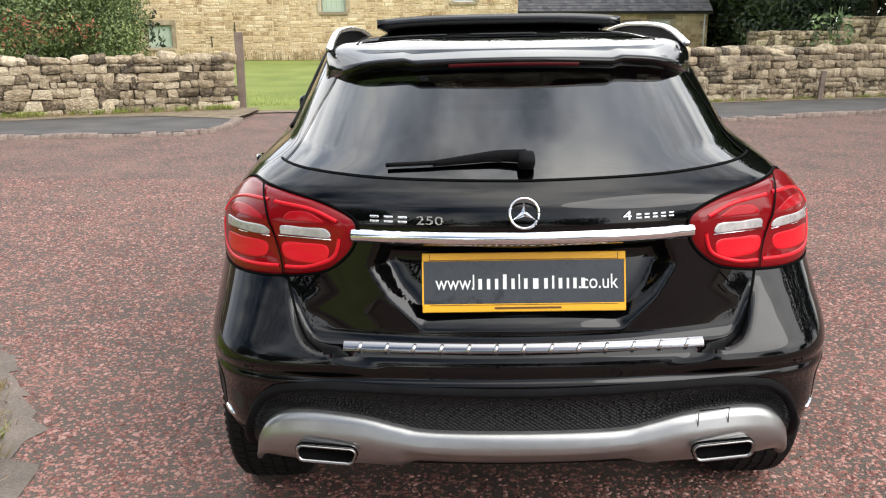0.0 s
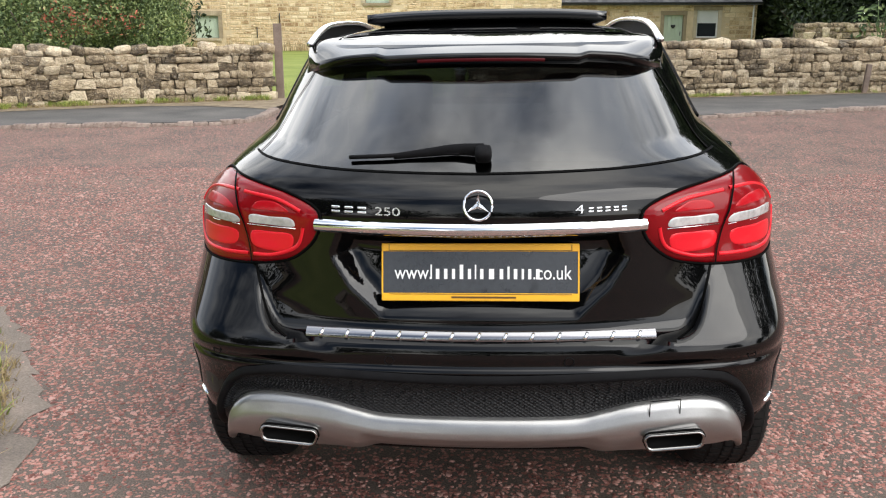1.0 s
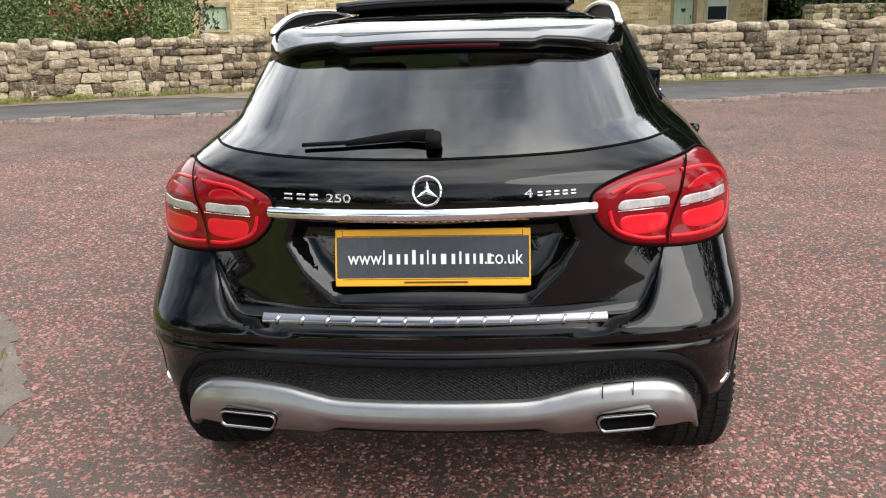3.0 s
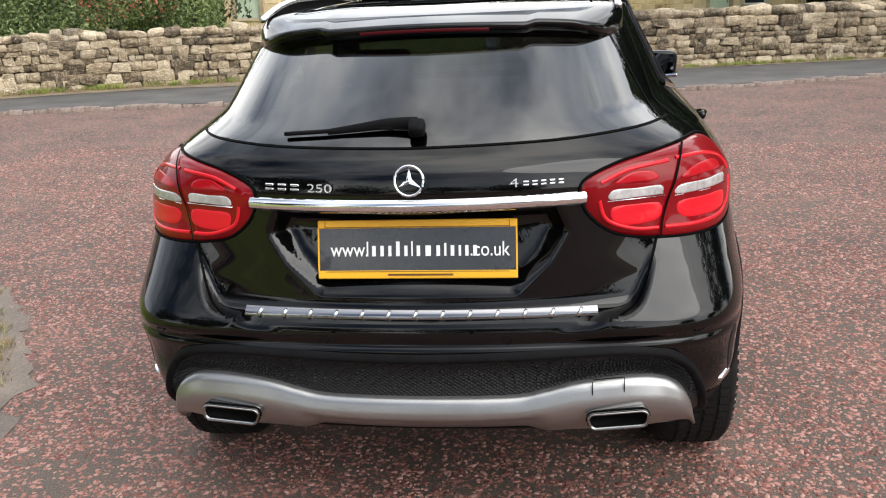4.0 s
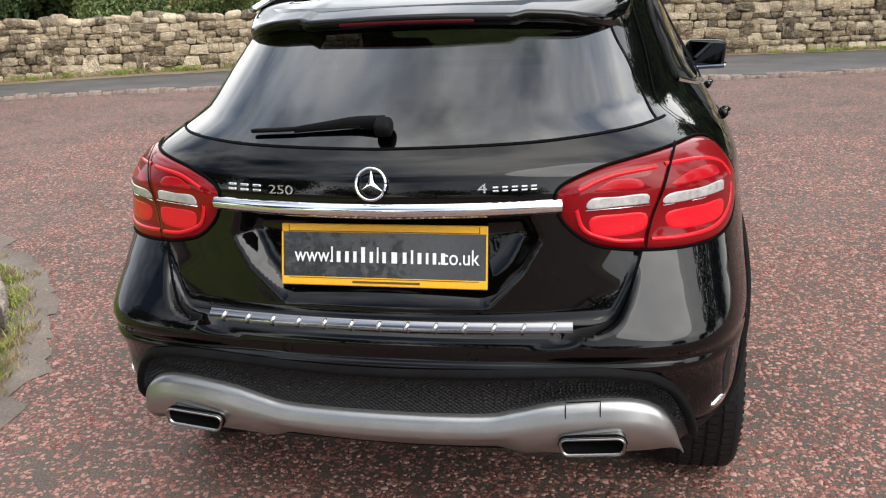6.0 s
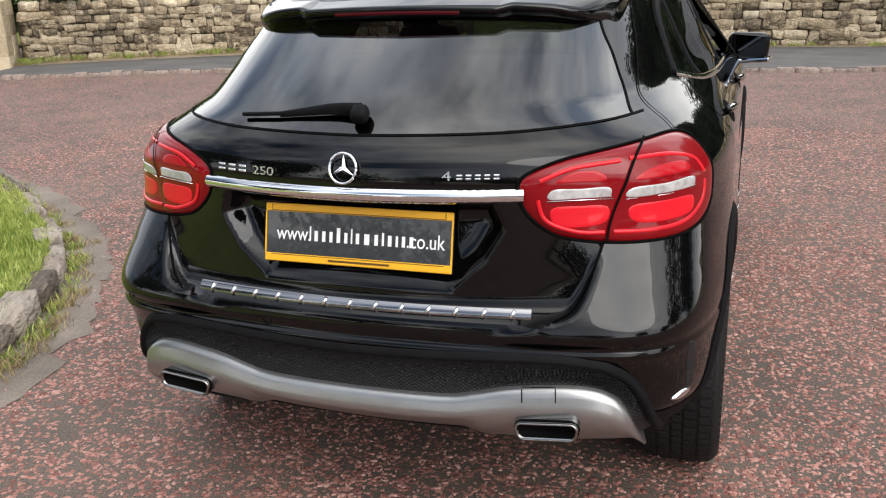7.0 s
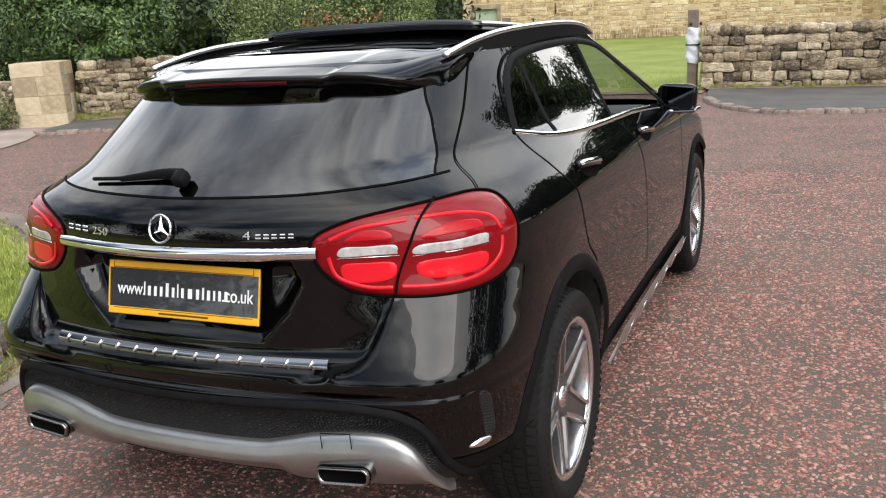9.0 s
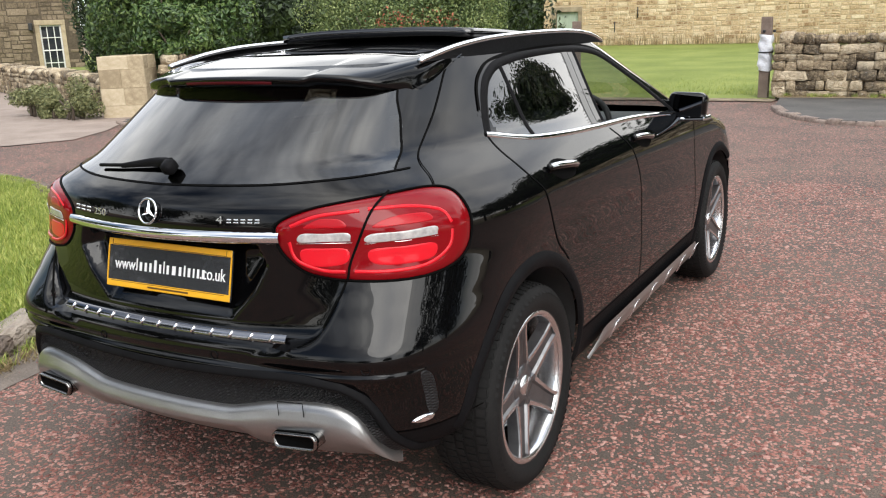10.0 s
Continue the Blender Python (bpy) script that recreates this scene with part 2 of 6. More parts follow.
HOUSE_JOINT = material("pale lime mortar", [(0.52, 0.40, 0.245), (0.74, 0.60, 0.40)], 0.95, 3, 30, 0.6)
DARK_HOUSE = material("brown house stone", [(0.08, 0.06, 0.04), (0.19, 0.145, 0.095), (0.30, 0.235, 0.165)], 0.92, 1.3, 16, 0.8, per="island", distance=0.03, vary=0.22)
SLATE = material("grey roof slate", [(0.055, 0.055, 0.06), (0.14, 0.135, 0.135)], 0.7, 4, 30, 0.4, per="island")
LAWN = material("mown lawn", [(0.12, 0.155, 0.025), (0.205, 0.25, 0.048), (0.31, 0.33, 0.09)], 0.95, 0.7, 30, 1.0, distance=0.03)
BLADE = material("grass blades", [(0.13, 0.19, 0.028), (0.27, 0.335, 0.06), (0.46, 0.47, 0.14)], 0.6, 1.2, 9, per="island")
DRY = material("dry straw grass", [(0.20, 0.15, 0.07), (0.36, 0.27, 0.14)], 0.8, 2, 12, per="island")
IVY = material("glossy ivy leaves", [(0.022, 0.05, 0.012), (0.06, 0.115, 0.026), (0.14, 0.20, 0.05)], 0.42, 1.0, 6, per="island")
SHRUB = material("shrub leaves", [(0.05, 0.085, 0.025), (0.15, 0.205, 0.065), (0.31, 0.355, 0.135)], 0.55, 0.8, 6, per="island")
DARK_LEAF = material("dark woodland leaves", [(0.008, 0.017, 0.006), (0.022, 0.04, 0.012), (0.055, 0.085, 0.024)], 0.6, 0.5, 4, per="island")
# Paler copy of DARK_LEAF: the sunlight is put into the green
LIGHT_LEAF = material("woodland leaves with sunlight in the green", [(0.03, 0.06, 0.015), (0.08, 0.135, 0.035), (0.17, 0.22, 0.07)], 0.6, 0.5, 4, per="island")
FLOWER = material("coral red blossom", [(0.24, 0.05, 0.025), (0.42, 0.13, 0.07)], 0.6, 4, 20, per="island")
BARK = material("grey brown bark", [(0.05, 0.038, 0.028), (0.13, 0.10, 0.075)], 0.95, 6, 40, 1.0)
OLIVE = material("olive grey herb leaves", [(0.07, 0.085, 0.03), (0.17, 0.18, 0.07), (0.28, 0.28, 0.13)], 0.6, 0.8, 6, per="island")
OLD_WOOD = material("weathered grey post wood", [(0.13, 0.095, 0.075), (0.28, 0.215, 0.175)], 0.9, 5, 60, 0.6)
MINT = material("pale mint paint", [(0.46, 0.55, 0.42), (0.54, 0.62, 0.49)], 0.5, 3, 40)
WHITE_PAINT = material("white gloss paint", [(0.72, 0.72, 0.70), (0.82, 0.82, 0.80)], 0.4, 3, 40)
PANE = plain("dark window pane", (0.03, 0.034, 0.04), 0.03, coat=1.0)
IRON = plain("black iron", (0.015, 0.015, 0.016), 0.5)
BAG = material("white polythene", [(0.62, 0.65, 0.70), (0.80, 0.82, 0.85)], 0.35, 6, 30, 0.8, distance=0.02)
GRAVEL = material("pale pinkish drive gravel", [(0.22, 0.17, 0.14), (0.42, 0.34, 0.29)], 0.95, 2, 120, 0.8)
EARTH = material("dry earth and leaf litter", [(0.08, 0.06, 0.04), (0.22, 0.17, 0.11), (0.33, 0.27, 0.18)], 0.95, 6, 60, 1.0)


# ---- mesh helpers ----
def mesh_part(name, verts, faces, mat, parent=None, label="", smooth_shade=True):
    me = bpy.data.meshes.new(name)
    me.from_pydata([tuple(v) for v in verts], [], [tuple(f) for f in faces])
    me.materials.append(mat)
    if smooth_shade and me.polygons:
        me.polygons.foreach_set("use_smooth", [True] * len(me.polygons))
    me.update()
    ob = new(name, me)
    ob.parent = parent
    if label:
        tagged(ob, label)
    return ob


def part(name, bm, mat, parent=None, label="", smooth_shade=False):
    me = bpy.data.meshes.new(name)
    bmesh.ops.recalc_face_normals(bm, faces=bm.faces)
    bm.to_mesh(me)
    bm.free()
    me.materials.append(mat)
    if smooth_shade:
        me.polygons.foreach_set("use_smooth", [True] * len(me.polygons))
    ob = new(name, me)
    ob.parent = parent
    if label:
        tagged(ob, label)
    return ob


def empty(name, at=(0, 0, 0), label="", category="", group="", kind=""):
    ob = new(name)
    ob.location = at
    return tagged(ob, label, category, group, kind)


def box_bm(size, at=(0, 0, 0), bevel=0.0, segments=2, turn=0.0):
    bm = bmesh.new()
    bmesh.ops.create_cube(bm, size=1.0)
    bmesh.ops.scale(bm, vec=size, verts=bm.verts)
    if bevel:
        bmesh.ops.bevel(bm, geom=bm.edges[:], offset=bevel, segments=segments, affect="EDGES", profile=0.6)
    bmesh.ops.transform(bm, matrix=pose(*at, 0, 0, turn), verts=bm.verts)
    return bm


def curve_points(pts, steps=8, closed=False):
    """Catmull-Rom through a few points."""
    p = [np.array(q, float) for q in pts]
    n = len(p)
    out = []
    for i in range(n if closed else n - 1):
        if closed:
            a, b, c, d = p[i - 1], p[i], p[(i + 1) % n], p[(i + 2) % n]
        else:
            a, b, c, d = p[max(i - 1, 0)], p[i], p[i + 1], p[min(i + 2, n - 1)]
        for k in range(steps):
            t = k / steps
            out.append(0.5 * (2 * b + (c - a) * t + (2 * a - 5 * b + 4 * c - d) * t * t + (3 * b - a - 3 * c + d) * t ** 3))
    if not closed:
        out.append(p[-1])
    return out


def tube(name, path, radius, mat, parent=None, label="", sides=10, taper=None, flat=1.0):
    pts = [np.array(q, float) for q in path]
    verts, faces = [], []
    for i, p in enumerate(pts):
        d = pts[min(i + 1, len(pts) - 1)] - pts[max(i - 1, 0)]
        d /= np.linalg.norm(d) + 1e-9
        up = np.array((0, 0, 1.0)) if abs(d[2]) < 0.9 else np.array((1.0, 0, 0))
        a = np.cross(d, up); a /= np.linalg.norm(a)
        b = np.cross(a, d)
        r = radius * (taper[min(i, len(taper) - 1)] if taper else 1.0)
        for k in range(sides):
            w = 2 * math.pi * k / sides
            verts.append(p + a * math.cos(w) * r * flat + b * math.sin(w) * r)
    for i in range(len(pts) - 1):
        for k in range(sides):
            j = (k + 1) % sides
            faces.append((i * sides + k, i * sides + j, (i + 1) * sides + j, (i + 1) * sides + k))
    faces.append(tuple(range(sides))[::-1])
    faces.append(tuple(range((len(pts) - 1) * sides, len(pts) * sides)))
    return mesh_part(name, verts, faces, mat, parent, label)


def lathe(name, profile, mat, parent=None, label="", around=64, axis_x=True):
    """profile: (radius, offset along the axle)."""
    verts, faces, n = [], [], len(profile)
    for k in range(around):
        w = 2 * math.pi * k / around
        for r, o in profile:
            verts.append((o, r * math.cos(w), r * math.sin(w)))
    for k in range(around):
        j = (k + 1) % around
        for i in range(n - 1):
            faces.append((k * n + i, j * n + i, j * n + i + 1, k * n + i + 1))
    return mesh_part(name, verts, faces, mat, parent, label)


def words(name, text, height, mat, at, turn, parent=None, label="", depth=0.0015, squeeze=1.0, align="LEFT"):
    cu = bpy.data.curves.new(name, "FONT")
    cu.body, cu.size, cu.extrude, cu.align_x = text, height / 0.72, depth, align
    tmp = bpy.data.objects.new(name, cu)
    scene.collection.objects.link(tmp)
    me = bpy.data.meshes.new_from_object(tmp.evaluated_get(bpy.context.evaluated_depsgraph_get()))
    bpy.data.objects.remove(tmp)
    me.transform(turn @ Matrix.Diagonal((squeeze, 1, 1, 1)))
    me.transform(Matrix.Translation(at))
    me.materials.clear()
    me.materials.append(mat)
    me.name = name
    ob = new(name, me)
    ob.parent = parent
    if label:
        tagged(ob, label)
    return ob


def soft(a, b, x):
    t = min(max((x - a) / (b - a), 0.0), 1.0)
    return t * t * (3 - 2 * t)
# ---- ground, road, pavements ----
def sheet(name, outline, z, mat, label, category, kind="structure", edge=0.0):
    """A flat polygon with sides that go down by edge."""
    verts = [(x, y, z) for x, y in outline]
    n = len(verts)
    faces = [tuple(range(n))]
    if edge:
        verts += [(x, y, z - edge) for x, y in outline]
        faces += [(i, i + n, (i + 1) % n + n, (i + 1) % n) for i in range(n)]
    return tagged(mesh_part(name, verts, faces, mat, None, "", False), label, category, "", kind)


sheet("ground", [(-700, -700), (700, -700), (700, 700), (-700, 700)], -0.06, EARTH, "brown earth and grass ground reaching the horizon", "ground")
sheet("road", [(-40, -30), (15.5, -30), (15.5, 18), (12, 17.5), (2, 14.9), (-0.3, 14.75), (-4.2, 14.5), (-8, 12.8), (-13, 12), (-40, 12)], 0.0, ROAD, "worn asphalt road with pinkish red stone chippings", "road", edge=0.05)
LEFT_KERB = [(-10.25, 8.75), (-9.85, 8.62), (-9.2, 8.95), (-8.2, 9.5), (-6.5, 10.1), (-5.0, 10.35), (-4.1, 10.6), (-3.75, 11.0), (-3.68, 11.7), (-3.75, 12.6)]
LEFT_WALL = [(-10.8, 10.3), (-10.55, 10.75), (-9.3, 11.75), (-8.0, 12.6), (-6.3, 13.45), (-4.28, 14.3)]
RIGHT_KERB = [(-0.25, 13.1), (0.0, 12.3), (0.45, 11.55), (1.0, 11.25), (1.8, 11.3), (3.2, 11.8), (4.6, 12.45), (7.6, 13.75), (14, 16.4)]
RIGHT_WALL = [(-0.5, 14.75), (2.4, 14.9), (5.2, 15.75), (9.6, 17.1), (14, 18.5)]
left_smooth = [tuple(p) for p in curve_points(LEFT_KERB, 5)]
right_smooth = [tuple(p) for p in curve_points(RIGHT_KERB, 5)]
sheet("pavement", left_smooth + [(-3.9, 14.3)] + LEFT_WALL[::-1] + [(-10.45, 9.6)], 0.055, TARMAC, "dark asphalt pavement below the stone wall", "pavement", edge=0.055)
sheet("pavement", right_smooth + RIGHT_WALL[::-1] + [(-0.4, 14.6)], 0.055, TARMAC, "dark asphalt pavement along the garden wall", "pavement", edge=0.055)

sheet("verge", [(x + 0.22, y - 0.80) for x, y in LEFT_WALL[1:-1]] + [(-5.1, 12.75), (-4.2, 12.5), (-3.80, 12.3), (-3.70, 13.2), (-3.75, 14.35)] + [(x, y) for x, y in LEFT_WALL[:0:-1]], 0.062, EARTH, "dry earth and grass verge below the garden wall", "verge")


sheet("verge", [(x + 0.1, y - 0.52) for x, y in RIGHT_WALL[:4]] + [(x, y) for x, y in RIGHT_WALL[3::-1]], 0.062, EARTH, "dry earth verge below the long garden wall", "verge")
sheet("verge", [(-3.72, 13.75), (-2.9, 13.95), (-1.9, 13.9), (-1.0, 14.05), (-0.45, 14.0), (-0.42, 14.5), (-2.3, 14.42), (-3.75, 14.3)], 0.018, EARTH, "strip of dry earth and stones before the long grass", "verge")


def stone_mesh(name, seed, mat, squash=0.24, bevel=0.13, rounded=True):
    rnd = random.Random(seed)
    bm = bmesh.new()
    bmesh.ops.create_cube(bm, size=1.0)
    for v in bm.verts:
        v.co += Vector([rnd.uniform(-1, 1) * squash * 0.4 for _ in range(3)])
    bmesh.ops.bevel(bm, geom=bm.edges[:], offset=bevel, segments=1, affect="EDGES", profile=0.5)
    for v in bm.verts:
        v.co += Vector([rnd.uniform(-1, 1) * (0.045 if squash > 0.1 else 0.012) for _ in range(3)])
    me = bpy.data.meshes.new(name)
    bm.to_mesh(me)
    bm.free()
    me.materials.append(mat)
    me.polygons.foreach_set("use_smooth", [rounded] * len(me.polygons))
    return me


def kerb_line(path, label, mat, width, height, length, z0, seed, rough=0.07):
    root = empty("kerb", (path[0][0], path[0][1], 0), label, "kerb", kind="structure")
    rnd = random.Random(seed)
    meshes = [stone_mesh("kerb_stone", seed * 10 + k, mat, rough, 0.07 + rough / 4) for k in range(6)]
    pts = [np.array(p[:2]) for p in curve_points(path, 10)]
    cum = [0.0]
    for a, b in zip(pts, pts[1:]):
        cum.append(cum[-1] + np.linalg.norm(b - a))
    s = 0.0
    while s + length < cum[-1]:
        ln = length * rnd.uniform(0.75, 1.2)
        a = np.array([np.interp(s, cum, [p[k] for p in pts]) for k in (0, 1)])
        b = np.array([np.interp(s + ln, cum, [p[k] for p in pts]) for k in (0, 1)])
        ob = new("kerb_stone", rnd.choice(meshes))
        ob.parent = root
        mid = (a + b) / 2 - np.array(path[0][:2])
        ob.location = (mid[0] + rnd.uniform(-1, 1) * rough * 0.07, mid[1], z0 + rnd.uniform(-0.008, 0.008) * (1 + rough * 8))
        ob.rotation_euler = (rnd.uniform(-0.04, 0.04), rnd.uniform(-0.02, 0.02), math.atan2(b[1] - a[1], b[0] - a[0]))
        ob.scale = (np.linalg.norm(b - a) * 1.0, width * rnd.uniform(0.9, 1.1), height)
        s += ln
    return root


kerb_line(LEFT_KERB, "pale weathered stone kerb beside the dark pavement", KERB, 0.16, 0.16, 0.19, -0.024, 3)
kerb_line(RIGHT_KERB, "pale weathered stone kerb beside the garden wall", KERB, 0.16, 0.16, 0.19, -0.024, 4)
LAWN_KERB = [(-7.2, 4.1), (-5.9, 3.85), (-4.65, 3.22), (-3.98, 2.89), (-3.28, 2.36), (-2.81, 1.97), (-2.52, 1.64), (-2.28, 1.27), (-2.09, 0.93), (-1.95, 0.58), (-1.88, 0.1), (-1.86, -0.6), (-1.87, -1.6), (-1.92, -3.2), (-1.95, -5.6), (-1.96, -8.0)]
kerb_line(LAWN_KERB, "low rough concrete edging round the lawn", CONCRETE, 0.15, 0.15, 0.30, 0.03, 5, 0.2)
lawn_edge = [tuple(p) for p in curve_points([(x - 0.07, y - 0.05) for x, y in LAWN_KERB], 6)]
sheet("lawn", lawn_edge + [(-12, -8.05), (-12, 4.4)], 0.085, LAWN, "bright green mown lawn inside the rough edging", "lawn", edge=0.1)
far_lawn = tagged(mesh_part("lawn", [(-22, 13.6, 0.012), (-4.3, 14.2, 0.012), (-0.4, 14.45, 0.012), (24, 22, 0.03), (24, 60, 0.35), (-40, 60, 0.35), (-40, 14, 0.02), (-24, 33, 0.22), (24, 33, 0.22)],
                            [(0, 1, 2, 3, 8, 7), (7, 8, 4, 5), (0, 7, 5, 6)], LAWN, None, "", False), "long green grass before the stone house", "lawn", kind="structure")
strip_rnd = random.Random(17)
inner_edge = [tuple(p) for p in curve_points([(x + 0.05, y + 0.04) for x, y in LAWN_KERB[:13]], 5)]
outer_edge = [(x + strip_rnd.uniform(0.13, 0.27), y + strip_rnd.uniform(0.08, 0.19)) for x, y in inner_edge]
sheet("road_margin", inner_edge + outer_edge[::-1], 0.004, WORN, "bare worn grey asphalt along the lawn edging", "road margin")
sheet("drive", [(-40, 2.6), (-16, 4.2), (-9.6, 6.1), (-9.15, 6.9), (-9.6, 7.9), (-10.1, 8.6), (-10.3, 9.6), (-11.4, 10.2), (-16, 12.0), (-40, 20)], 0.012, GRAVEL, "pale pinkish gravel drive beside the gate pillar", "drive")


# ---- dry stone walls ----
STONES = [stone_mesh("stone", 40 + k, STONE, 0.36, 0.10, k % 3 > 0) for k in range(30)]
COPES = [stone_mesh("cope_stone", 80 + k, STONE, 0.36, 0.17) for k in range(14)]


def stone_wall(path, height, depth, label, seed, pieces=True, cope=True, course=0.135, stones=None, top_mat=None):
    """A rubble wall along a path: recessed earth core, coursed stones on the road side, upright cope stones."""
    stones = stones or STONES
    root = empty("garden_wall", (path[0][0], path[0][1], 0), label, "stone wall", kind="structure")
    o = np.array(path[0])
    rnd = random.Random(seed)
    core_v, core_f = [], []
    for a, b in zip(path, path[1:]):
        a, b = np.array(a) - o, np.array(b) - o
        ln = float(np.linalg.norm(b - a))
        d = (b - a) / ln
        nrm = np.array((d[1], -d[0]))
        ang = math.atan2(d[1], d[0])
        base = len(core_v)
        for p, s in ((a, 1), (b, 1), (b, -1), (a, -1)):
            q = p + nrm * (depth / 2 - 0.055) * s
            core_v += [(q[0], q[1], -0.05), (q[0], q[1], height - 0.03)]
        for i in range(4):
            j = (i + 1) % 4
            core_f.append((base + 2 * i, base + 2 * j, base + 2 * j + 1, base + 2 * i + 1))
        core_f.append((base + 1, base + 3, base + 5, base + 7))
        z = 0.02
        while z < height - 0.04:
            h = min(course * rnd.uniform(0.55, 1.45), height - z)
            s = rnd.uniform(-0.15, 0.0)
            while s < ln:
                w = h * rnd.uniform(0.8, 2.4)
                if rnd.random() < 0.12:
                    w *= 0.55
                hh = h * (1.0 if rnd.random() > 0.1 or z + 1.9 * h > height else 1.8)
                c = min(max(s + w / 2, w * 0.2), ln - w * 0.2)
                q = a + d * c + nrm * (depth / 2 - 0.075 + rnd.uniform(-0.022, 0.026))
                ob = new("stone", rnd.choice(stones))
                ob.parent = root
                ob.location = (q[0], q[1], z + hh / 2 + rnd.uniform(-0.012, 0.012))
                ob.rotation_euler = (rnd.uniform(-0.06, 0.06), rnd.uniform(-0.05, 0.05), ang + rnd.uniform(-0.04, 0.04))
                ob.scale = (w * 0.99, 0.2, hh * 1.0)
                s += w
            z += h
        if cope:
            s = 0.05
            while s < ln:
                w = rnd.uniform(0.13, 0.30)
                q = a + d * (s + w / 2)
                ob = new("cope_stone", rnd.choice(COPES))
                ob.parent = root
                hh = rnd.uniform(0.13, 0.22)
                ob.location = (q[0], q[1], height + hh * 0.36)
                ob.rotation_euler = (rnd.uniform(-0.08, 0.08), rnd.uniform(-0.22, 0.22), ang + rnd.uniform(-0.08, 0.08))
                ob.scale = (w * 1.12, depth * rnd.uniform(0.92, 1.1), hh)
                s += w
    mesh_part("core", core_v, core_f, MORTAR, root, "dark earth-filled wall core", False)
    return root


stone_wall(LEFT_WALL, 0.90, 0.42, "lichened rubble stone garden wall with upright cope stones", 11)
stone_wall(RIGHT_WALL[:4], 0.94, 0.42, "grey lichened rubble stone wall with rounded cope stones", 12)
stone_wall([(-21, 14.0), (-15.5, 11.6), (-11.4, 9.85)], 0.56, 0.42, "low mossy rubble wall beside the gate pillar", 13, course=0.1)
stone_wall([(8.2, 23.5), (11.0, 24.0)], 1.35, 0.4, "far dark rubble wall in front of the trees", 14, cope=False, course=0.16)
stone_wall([(11.0, 24.0), (17.5, 25.5)], 1.75, 0.4, "tall far rubble wall with flat top", 15, cope=False, course=0.2)


def block_pillar(at, size, height, turn, label):
    root = empty("gate_pillar", (*at, 0), label, "gate pillar")
    root.rotation_euler[2] = radians(turn)
    rnd = random.Random(21)
    me = [stone_mesh("block", 200 + k, SANDSTONE, 0.025, 0.03, False) for k in range(4)]
    z = 0.0
    k = 0
    while z < height - 0.02:
        h = min(rnd.uniform(0.2, 0.34), height - z)
        cut = rnd.uniform(0.35, 0.65)
        for sx in (0, 1):
            for sy in (0, 1):
                wx = size * (cut if sx == 0 else 1 - cut)
                wy = size * (1 - cut if sy == 0 else cut)
                ob = new("block", rnd.choice(me))
                ob.parent = root
                ob.location = ((-size / 2 + wx / 2) if sx == 0 else (size / 2 - wx / 2), (-size / 2 + wy / 2) if sy == 0 else (size / 2 - wy / 2), z + h / 2)
                ob.scale = (wx * 1.02, wy * 1.02, h * 1.02)
        z += h
        k += 1
    return root


block_pillar((-11.1, 9.8), 0.82, 1.10, 32, "square gate pillar of pale dressed sandstone blocks under ivy")


# ---- posts in the gap of the wall ----
def post(at, height, width, turn, label):
    root = empty("gate_post", (*at, 0), label, "post")
    bm = box_bm((width, width * 0.8, height + 0.1), (0, 0, height / 2 - 0.05), 0.012, 2, turn)
    rnd = random.Random(5)
    for v in bm.verts:
        v.co.x += rnd.uniform(-0.006, 0.006)
    part("shaft", bm, OLD_WOOD, root)
    return root


post((-4.13, 14.5), 1.42, 0.15, 8, "weathered grey wooden gate post at the wall end")
right_post = post((-0.72, 14.75), 1.40, 0.17, -5, "weathered wooden gate post partly wrapped in white plastic")
bag_v, bag_f = [], []
for i in range(15):
    for k in range(20):
        w = 2 * math.pi * k / 20
        r = 0.115 + 0.012 * math.sin(3 * w + i) + 0.010 * math.sin(i * 1.7 + w)
        sq = max(abs(math.cos(w)), abs(math.sin(w))) ** -0.6
        bag_v.append((r * sq * math.cos(w), r * sq * math.sin(w) * 0.9, 0.48 + 0.62 * i / 14 + 0.01 * math.sin(2 * w)))
for i in range(14):
    for k in range(20):
        bag_f.append((i * 20 + k, i * 20 + (k + 1) % 20, (i + 1) * 20 + (k + 1) % 20, (i + 1) * 20 + k))
mesh_part("wrapping", bag_v, bag_f, BAG, right_post, "creased white plastic wrapping")
tube("tape", [(0.118 * math.cos(a / 10 * math.pi) * 1.06, 0.118 * math.sin(a / 10 * math.pi), 0.80) for a in range(21)], 0.012, IRON, right_post, "dark binding band")
for dx in (-0.03, 0.14):
    part("bolt", box_bm((0.05, 0.05, 0.05), (dx, -0.08, 1.16), 0.02), IRON, right_post, "dark iron bolt")

# weathered boundary stub against the right wall
part("post", box_bm((0.10, 0.08, 0.62), (0, 0, 0.26), 0.015), OLD_WOOD, None)
stub = bpy.context.scene.objects["post"]
stub.location, stub.rotation_euler[1] = (7.25, 15.98, 0.05), 0.08
tagged(stub, "short weathered timber stub leaning on the wall", "post")


